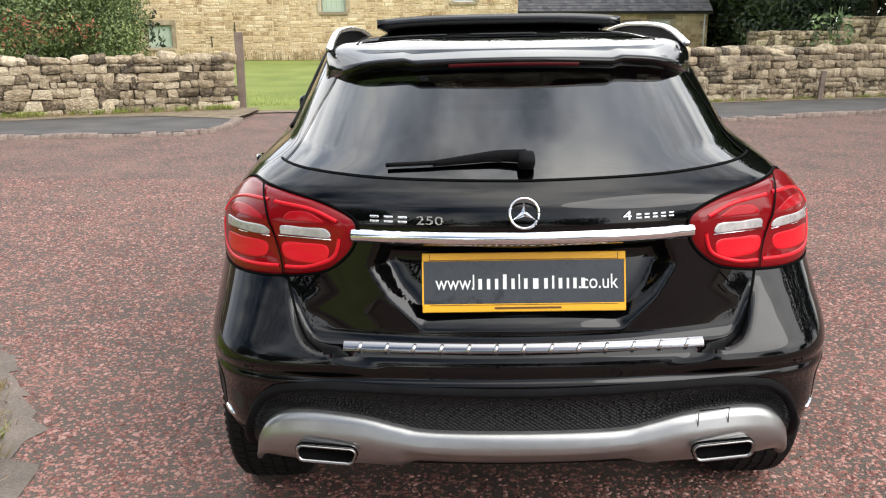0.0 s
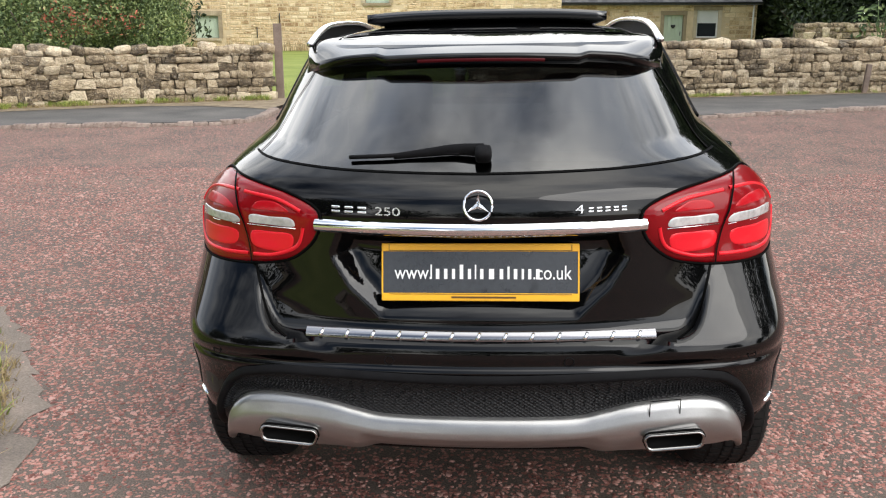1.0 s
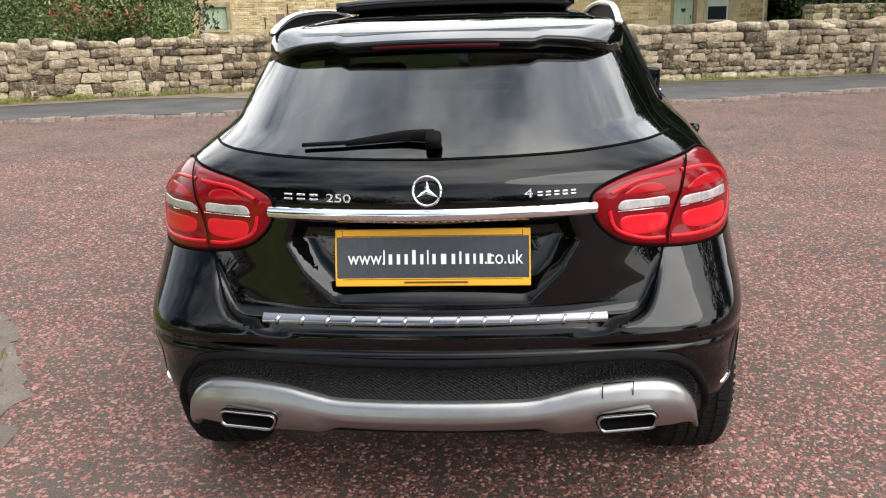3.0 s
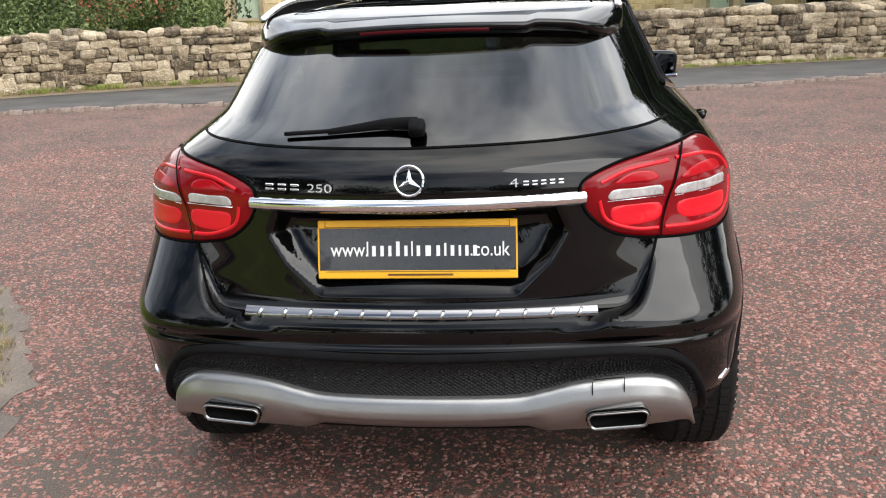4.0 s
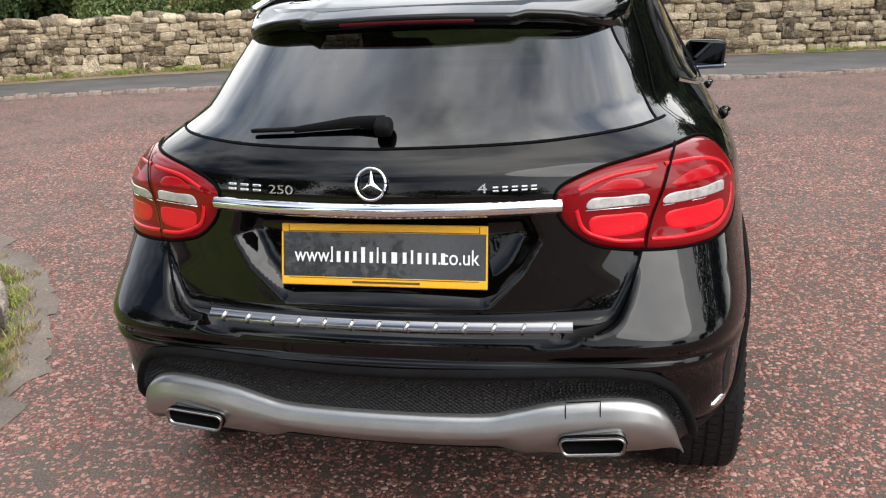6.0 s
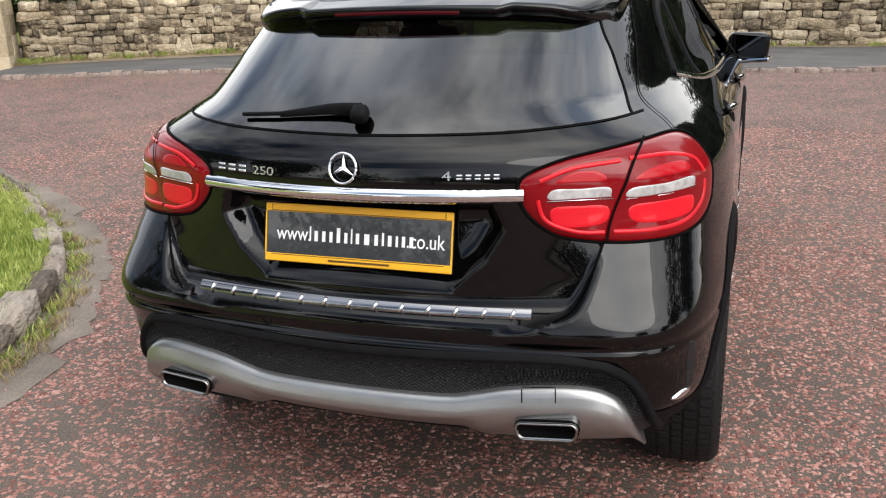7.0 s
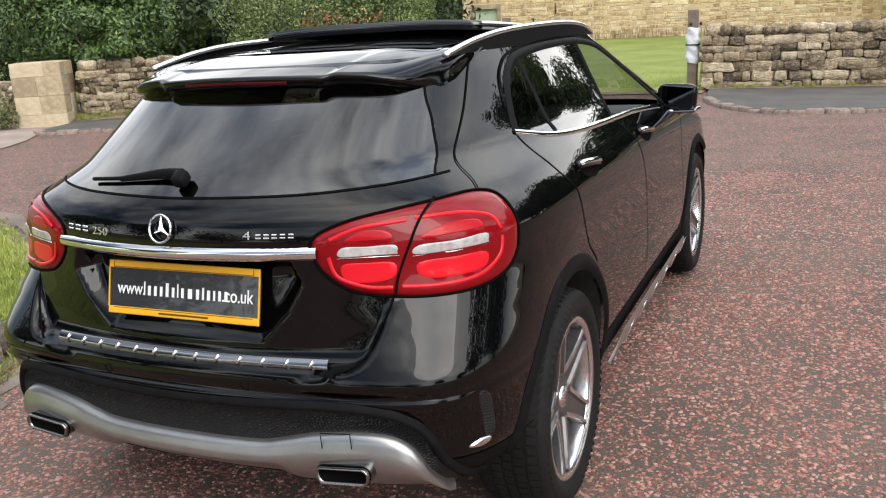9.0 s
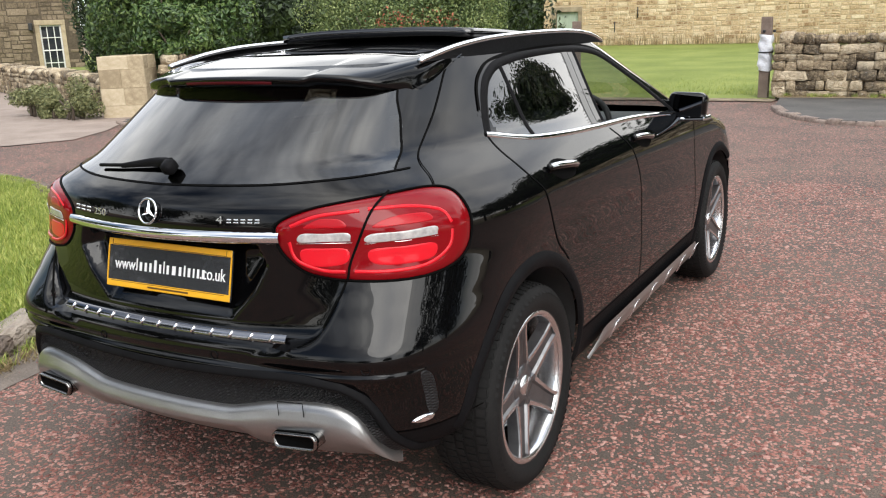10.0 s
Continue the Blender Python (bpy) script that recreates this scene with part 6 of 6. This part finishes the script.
# exhaust tips
for s in (-1, 1):
    tip = empty("exhaust_tip")
    tip.parent = car
    tip.matrix_local = Matrix.Translation((s * 0.514, 0.015, 0.442)) @ pose(0, 0, 0, 0, -s * 6, 0)
    def ring_pts(w, h, y, r):
        out = []
        for cx, cz, a0 in ((w - r, h - r, 0), (-w + r, h - r, 90), (-w + r, -h + r, 180), (w - r, -h + r, 270)):
            for a in np.linspace(a0, a0 + 90, 7):
                k = 1 + 0.05 * (cz < 0) * -1
                out.append((cx * k + r * math.cos(radians(a)), y, cz + r * math.sin(radians(a))))
        return out
    rings = [(0.072, 0.021, 0.14, 0.017), (0.080, 0.0245, 0.0, 0.019), (0.0795, 0.024, -0.008, 0.019), (0.076, 0.0205, -0.011, 0.016), (0.072, 0.0165, -0.002, 0.013), (0.071, 0.016, 0.002, 0.0125)]
    ev = [p for r in rings for p in ring_pts(*r)]
    n = 28
    ef = [(r * n + k, r * n + (k + 1) % n, (r + 1) * n + (k + 1) % n, (r + 1) * n + k) for r in range(4) for k in range(n)]
    mesh_part("outer", ev[:5 * n], ef, DARK_STEEL, tip, "polished exhaust trim")
    ef = [(k, (k + 1) % n, n + (k + 1) % n, n + k) for k in range(n)] + [tuple(range(n, 2 * n))]
    mesh_part("bore", ev[4 * n:], ef, GAP, tip, "shallow black face closing the bore")
    seal = ring_pts(0.080, 0.0255, 0.004, 0.023)
    tube("exhaust_surround", [*seal, seal[0]], 0.003, GAP, tip, "black recess round the exhaust tip", 6)
    # side vent and reflector corner
    vent = patch("bumper_vent", [(s * a, z) for a, z in ((49.8, 0.632), (51.9, 0.617), (53.0, 0.545), (53.1, 0.488), (51.4, 0.488), (50.5, 0.56))], swing_n, MESH, car, "narrow black mesh bumper vent", rim=-0.002, lift=0.002, edge=0.15, rings=4, steps=4)
    patch("vent_tip", [(s * a, z) for a, z in ((48.3, 0.474), (50.3, 0.489), (52.3, 0.485), (52.2, 0.472), (50.2, 0.466))], swing_n, CHROME, car, "bright vent corner", rim=0.0, lift=0.006, edge=0.25, rings=4, steps=3)
    ribbon("lower_seam", [swing_n(s * a, z) for a, z in curve_points([(45.5, 0.448), (52, 0.440), (60, 0.437), (66, 0.43)], 6)], 0.005, 0.0015, GAP, car)

# rear wiper
wp, wnm = normal_of(on_tail, 0.0, 1.165)
arm = [tail_n(x, z) for x, z in ((0.012, 1.174), (-0.06, 1.178), (-0.14, 1.173), (-0.225, 1.166))]
tube("wiper_arm", curve_points([p + n * (0.022 - 0.004 * i) for i, (p, n) in enumerate(arm)], 5), 0.0165, PLASTIC, car, "black rear wiper arm", 10, taper=[1.15 - 0.045 * k for k in range(18)], flat=0.62)
blade = [tail_n(x, z) for x, z in ((-0.05, 1.173), (-0.12, 1.173), (-0.24, 1.166), (-0.345, 1.160))]
tube("wiper_blade", curve_points([p + n * 0.012 for p, n in blade], 5), 0.0058, PLASTIC, car, "black wiper blade", 8)
p, n = tail_n(0.012, 1.166)
bm = box_bm((0.044, 0.040, 0.046), (0, 0, 0), 0.017, 3)
bmesh.ops.transform(bm, matrix=Matrix.Translation(p + n * 0.022) @ n.to_track_quat("-Y", "Z").to_matrix().to_4x4(), verts=bm.verts)
part("wiper_hub", bm, PLASTIC, car, "black wiper hub", True)


# door handles
def handle(y, z, s):
    p, n = side_n(y, z, s)
    cup = patch("handle_cup", [(y + 0.105 * math.cos(a), z - 0.006 + 0.036 * math.sin(a) - 0.12 * 0.105 * math.cos(a)) for a in np.linspace(0, 2 * math.pi, 13)[:-1]], lambda a, b: side_n(a, b, s), GAP, car, "dark handle recess", rim=0.0, lift=0.001, edge=0.2, rings=4, steps=2)
    pts = []
    for t in np.linspace(-1, 1, 13):
        q, m = side_n(y + 0.118 * t, z - 0.012 * t, s)
        pts.append(q + m * (0.021 - 0.015 * abs(t) ** 3))
    tube("door_handle", pts, 0.0145, PAINT, car, "gloss black door handle", 10, flat=0.7)
    ribbon("handle_trim", [(q + m * (0.0315 - 0.016 * abs(t) ** 3), m) for t, (q, m) in ((t, side_n(y + 0.118 * t, z - 0.012 * t + 0.001, s)) for t in np.linspace(-0.95, 0.95, 13))], 0.016, 0.001, CHROME, car, "chrome handle strip", 0.002)


for s in (-1, 1):
    handle(1.17, 1.050, s)
    handle(2.10, 1.030, s)
    # door mirror
    mirror = empty("door_mirror")
    mirror.parent = car
    tagged(mirror, "black door mirror with chrome edge")
    bm = box_bm((0.215, 0.13, 0.155), (0, 0, 0), 0.05, 4)
    for v in bm.verts:
        k = (v.co.y + 0.065) / 0.13
        v.co.x *= 1 - 0.28 * k
        v.co.z *= 1 - 0.22 * k
        v.co.z += 0.02 * (v.co.x * s < 0) * -0.3
    bmesh.ops.transform(bm, matrix=Matrix.Translation((s * 0.915, 2.80, 1.103)) @ pose(0, 0, 0, 0, s * 5, -s * 8), verts=bm.verts)
    part("mirror_shell", bm, PAINT, mirror, "", True)
    bm = box_bm((0.165, 0.006, 0.108), (0, 0, 0), 0.002, 1)
    bmesh.ops.transform(bm, matrix=Matrix.Translation((s * 0.912, 2.733, 1.108)) @ pose(0, 0, 0, 0, s * 5, -s * 8), verts=bm.verts)
    part("mirror_glass", bm, MIRROR_DARK, mirror, "dark mirror glass")
    bm = box_bm((0.20, 0.10, 0.022), (0, 0, 0), 0.008, 2)
    bmesh.ops.transform(bm, matrix=Matrix.Translation((s * 0.918, 2.775, 1.040)) @ pose(0, 0, 0, 0, s * 5 - s * 8, -s * 8), verts=bm.verts)
    part("mirror_trim", bm, CHROME, mirror, "bright mirror trim")
    tube("mirror_foot", [(s * 0.80, 2.70, 1.06), (s * 0.87, 2.78, 1.065)], 0.022, PAINT, mirror, sides=8)


# wheels
def make_wheel():
    root = empty("wheel")
    root.parent = car
    R, W = 0.352, 0.118
    prof = [(0.258, -W * 0.86), (0.276, -W * 0.98), (0.304, -W * 1.03), (0.332, -W * 0.97), (0.345, -W * 0.86), (0.3515, -W * 0.6), (R, 0), (0.3515, W * 0.6), (0.345, W * 0.86), (0.332, W * 0.97), (0.304, W * 1.03), (0.276, W * 0.98), (0.258, W * 0.86)]
    tyre = lathe("tyre", prof, RUBBER, root, "black rubber tyre", 96)
    # tread blocks
    tv, tf = [], []
    for k in range(72):
        for o, w, sh in ((-0.078, 0.030, 0.0), (-0.036, 0.030, 0.4), (0.0, 0.024, 0.0), (0.036, 0.030, 0.4), (0.078, 0.030, 0.0)):
            a0, a1 = (k + sh + 0.08) * 2 * math.pi / 72, (k + sh + 0.86) * 2 * math.pi / 72
            rr = 0.3515 if abs(o) > 0.06 else 0.3522
            n0 = len(tv)
            for r in (rr - 0.006, rr + 0.005):
                for a, oo in ((a0, o - w / 2), (a1, o - w / 2 + 0.004), (a1, o + w / 2 + 0.004), (a0, o + w / 2)):
                    drop = 0.006 if abs(oo) > 0.085 else 0.0
                    tv.append((oo, (r - drop) * math.cos(a), (r - drop) * math.sin(a)))
            tf += [(n0 + 4, n0 + 5, n0 + 6, n0 + 7), (n0, n0 + 1, n0 + 5, n0 + 4), (n0 + 1, n0 + 2, n0 + 6, n0 + 5), (n0 + 2, n0 + 3, n0 + 7, n0 + 6), (n0 + 3, n0, n0 + 4, n0 + 7)]
        for sgn in (1,):
            a = (k + 0.5) * 2 * math.pi / 72
            n0 = len(tv)
            for r, o in ((0.348, W * 0.82), (0.322, W * 1.015)):
                for da in (-0.022, 0.022):
                    tv.append((o + 0.002, r * math.cos(a + da), r * math.sin(a + da)))
            tf.append((n0, n0 + 1, n0 + 3, n0 + 2))
    tagged(mesh_part("tread", tv, tf, RUBBER, tyre, "", False), "block tread pattern", kind="stuff")
    rim = lathe("rim", [(0.254, W * 0.80), (0.263, W * 0.87), (0.260, W * 0.90), (0.250, W * 0.86), (0.242, W * 0.70), (0.238, W * 0.2), (0.236, -W * 0.8), (0.259, -W * 0.88)], MACHINED, root, "silver alloy rim barrel", 72)
    lathe("rim_flange", [(0.2645, W * 0.87), (0.2625, W * 0.925), (0.250, W * 0.915), (0.242, W * 0.84)], MACHINED, rim, "machined rim edge", 72)
    for k in range(5):
        a = 2 * math.pi * k / 5 + math.pi
        c, s2 = math.cos(a), math.sin(a)

        def at(r, t, o):
            return (o, r * c - t * s2, r * s2 + t * c)
        rows = []
        for r, half, face in ((0.040, 0.034, 0.070), (0.070, 0.052, 0.074), (0.100, 0.047, 0.080), (0.145, 0.041, 0.087), (0.20, 0.037, 0.095), (0.234, 0.040, 0.100), (0.254, 0.053, 0.102)):
            rows.append((r, half, face))
        vv, ff = [], []
        for r, half, face in rows:
            for t, o in ((-half, face - 0.045), (-half, face - 0.006), (-half * 0.92, face), (-half * 0.70, face), (-half * 0.55, face - 0.009), (half * 0.55, face - 0.009), (half * 0.70, face), (half * 0.92, face), (half, face - 0.006), (half, face - 0.045)):
                vv.append(at(r, t, o))
        for i in range(len(rows) - 1):
            for q in range(9):
                ff.append((i * 10 + q, i * 10 + q + 1, (i + 1) * 10 + q + 1, (i + 1) * 10 + q))
        spoke = mesh_part("spoke", vv, ff, RIM, rim, "", False)
        for sgn in (-1, 1):
            mv, mf = [], []
            for r, half, face in rows[1:]:
                for t in (half * 0.70, half * 1.0):
                    mv.append(at(r, sgn * t, face + 0.0008))
            for i in range(len(rows) - 2):
                mf.append((2 * i, 2 * i + 1, 2 * i + 3, 2 * i + 2))
            mesh_part("spoke_edge", mv, mf, MACHINED, rim, "machined spoke edge", False)
        a2 = a + math.pi / 5
        tube("wheel_bolt", [(0.05, 0.055 * math.cos(a2), 0.055 * math.sin(a2)), (0.068, 0.055 * math.cos(a2), 0.055 * math.sin(a2))], 0.011, MACHINED, rim, "wheel bolt", 8)
    lathe("hub", [(0.0, 0.045), (0.075, 0.04), (0.075, 0.066), (0.045, 0.071), (0.036, 0.071)], RIM, rim, "dark wheel hub", 40)
    lathe("centre_cap", [(0.036, 0.070), (0.034, 0.078), (0.0, 0.080)], MACHINED, rim, "silver centre cap", 32)
    lathe("brake_disc", [(0.06, -0.01), (0.155, -0.01), (0.155, 0.012), (0.06, 0.012)], MACHINED, root, "steel brake disc", 48)
    return root


rear_right = make_wheel()
rear_right.location = (0.790, 0.818, 0.351)
for x, y, turn in ((0.792, 3.523, 0), (-0.790, 0.818, 180), (-0.792, 3.523, 180)):
    w = copy_thing(rear_right, Matrix.Translation((x, y, 0.351)) @ pose(0, 0, 0, 0, 0, turn))
    w.parent = car

# underside and cabin
part("underbody", box_bm((1.36, 3.3, 0.12), (0, 2.45, 0.27), 0.03), GAP, car, "black underbody")
part("cabin_floor", box_bm((1.46, 2.6, 0.06), (0, 2.0, 0.42), 0.01), CABIN, car, "black cabin floor")
part("load_cover", box_bm((1.14, 0.60, 0.02), (0, 0.86, 1.02), 0.008), CABIN, car, "black load cover")
part("headlining", box_bm((1.1, 1.2, 0.02), (0, 1.6, 1.425), 0.006), CABIN, car, "black headlining")
part("dashboard", box_bm((1.44, 0.5, 0.34), (0, 2.98, 0.86), 0.08, 4), CABIN, car, "black dashboard", True)
for s in (-1, 1):
    part("door_card", box_bm((0.05, 1.0, 0.5), (s * 0.775, 2.35, 0.80), 0.02), CABIN_GREY if s < 0 else CABIN, car, "grey inner door trim" if s < 0 else "black inner door trim")
    part("front_seat", box_bm((0.5, 0.16, 0.62), (s * 0.37, 1.78, 0.82), 0.06, 3, 0), CABIN, car, "black leather seat back", True)
    part("seat_cushion", box_bm((0.5, 0.5, 0.18), (s * 0.37, 2.05, 0.55), 0.06, 3), CABIN, car, "black leather seat cushion", True)
    part("headrest", box_bm((0.26, 0.10, 0.18), (s * 0.37, 1.74, 1.20), 0.045, 3), CABIN, car, "black headrest", True)
    part("rear_headrest", box_bm((0.26, 0.09, 0.14), (s * 0.36, 1.02, 1.13), 0.04, 3), CABIN, car, "black rear headrest", True)
part("rear_bench", box_bm((1.2, 0.16, 0.6), (0, 1.06, 0.78), 0.06, 3), CABIN, car, "black rear seat back", True)
wheel_pts = [(0.37 + 0.18 * math.cos(a), 2.62 + 0.07 * math.sin(a), 1.0 + 0.165 * math.sin(a)) for a in np.linspace(0, 2 * math.pi, 33)]
tube("steering_wheel", wheel_pts, 0.016, CABIN, car, "black steering wheel", 8)
part("inside_mirror", box_bm((0.24, 0.03, 0.06), (0, 2.5, 1.36), 0.012), CABIN, car, "dark inside mirror")


# ---- loose geometry of the road: stone chips pressed into the asphalt ----
def road_chips(seed):
    """Small flat five-sided stones standing a few millimetres proud, in worn patches, as one mesh."""
    rng = np.random.default_rng(seed)
    spots = []
    for x0, x1, y0, y1, per_metre, size in ((-2.3, 3.8, -1.1, 1.4, 3000, 1.0), (-3.2, 4.6, 1.4, 3.6, 2300, 1.08), (-5.0, 6.0, 3.6, 6.8, 1200, 1.25)):
        n = int((x1 - x0) * (y1 - y0) * per_metre)
        spots.append(np.stack([rng.uniform(x0, x1, n), rng.uniform(y0, y1, n), np.full(n, size)], 1))
    p = np.concatenate(spots)
    x, y = p[:, 0], p[:, 1]
    kx, ky = np.array(kerb_x), np.array(kerb_y)
    margin = np.interp(-y, -ky, kx) + 0.24 + 0.05 * np.sin(y * 9) + 0.04 * np.sin(y * 23)
    patch_wear = np.sin(x * 2.1 + 1.3 * np.sin(y * 1.7)) + np.sin(y * 3.1 + 1.9 * np.sin(x * 2.3 + 1)) + 0.8 * np.sin(x * 7.3 + 2 * np.sin(y * 6.1)) + 0.8 * np.sin(y * 9.7 + 2 * np.sin(x * 8.3))
    seam = np.minimum(np.abs(y - 2.62 - 0.17 * (x + 2.4) - 0.03 * np.sin(x * 5)), np.abs(y - 3.3 - 0.45 * x - 0.04 * np.sin(x * 6)))
    chance = np.clip(0.62 + 0.20 * patch_wear, 0.12, 1.0) * np.where(seam < 0.09, 0.25, 1.0)
    under = (np.abs(x) < 0.7) & (y > 0.7) & (y < 4.2)
    keep = (x > margin) & (rng.random(len(x)) < chance) & ~under
    p = p[keep]
    n = len(p)
    length = p[:, 2] * np.clip(rng.lognormal(math.log(0.0062), 0.38, n), 0.0025, 0.014)
    slim = rng.uniform(0.5, 0.95, n)
    spin = rng.uniform(0, 2 * math.pi, n)
    tilt = rng.normal(0, 0.14, (n, 2))
    top = rng.uniform(0.0012, 0.0036, n)
    verts = np.zeros((n, 10, 3))
    for k in range(5):
        w = 2 * math.pi * (k + rng.uniform(-0.3, 0.3, n)) / 5
        r = length * rng.uniform(0.75, 1.2, n)
        a, b = r * np.cos(w), r * np.sin(w) * slim
        dx, dy = a * np.cos(spin) - b * np.sin(spin), a * np.sin(spin) + b * np.cos(spin)
        verts[:, k] = np.stack([p[:, 0] + dx, p[:, 1] + dy, np.maximum(top + dx * tilt[:, 0] + dy * tilt[:, 1], 0.0006)], 1)
        verts[:, k + 5] = np.stack([p[:, 0] + dx * 1.18, p[:, 1] + dy * 1.18, np.full(n, -0.001)], 1)
    loop = [0, 1, 2, 3, 4]
    for k in range(5):
        j = (k + 1) % 5
        loop += [k, k + 5, j + 5, j]
    sizes = np.array([5, 4, 4, 4, 4, 4])
    me = bpy.data.meshes.new("stone_chips")
    me.vertices.add(n * 10)
    me.vertices.foreach_set("co", verts.astype(np.float32).ravel())
    loops = (np.array(loop)[None, :] + 10 * np.arange(n)[:, None]).astype(np.int32).ravel()
    me.loops.add(len(loops))
    me.loops.foreach_set("vertex_index", loops)
    counts = np.tile(sizes, n)
    me.polygons.add(len(counts))
    me.polygons.foreach_set("loop_start", np.concatenate([[0], np.cumsum(counts)[:-1]]).astype(np.int32))
    me.update(calc_edges=True)
    me.validate()
    me.materials.append(CHIP)
    return tagged(new("stone_chips", me), "pinkish red stone chips pressed into the road", "stone chips", kind="stuff")


road_chips(91)
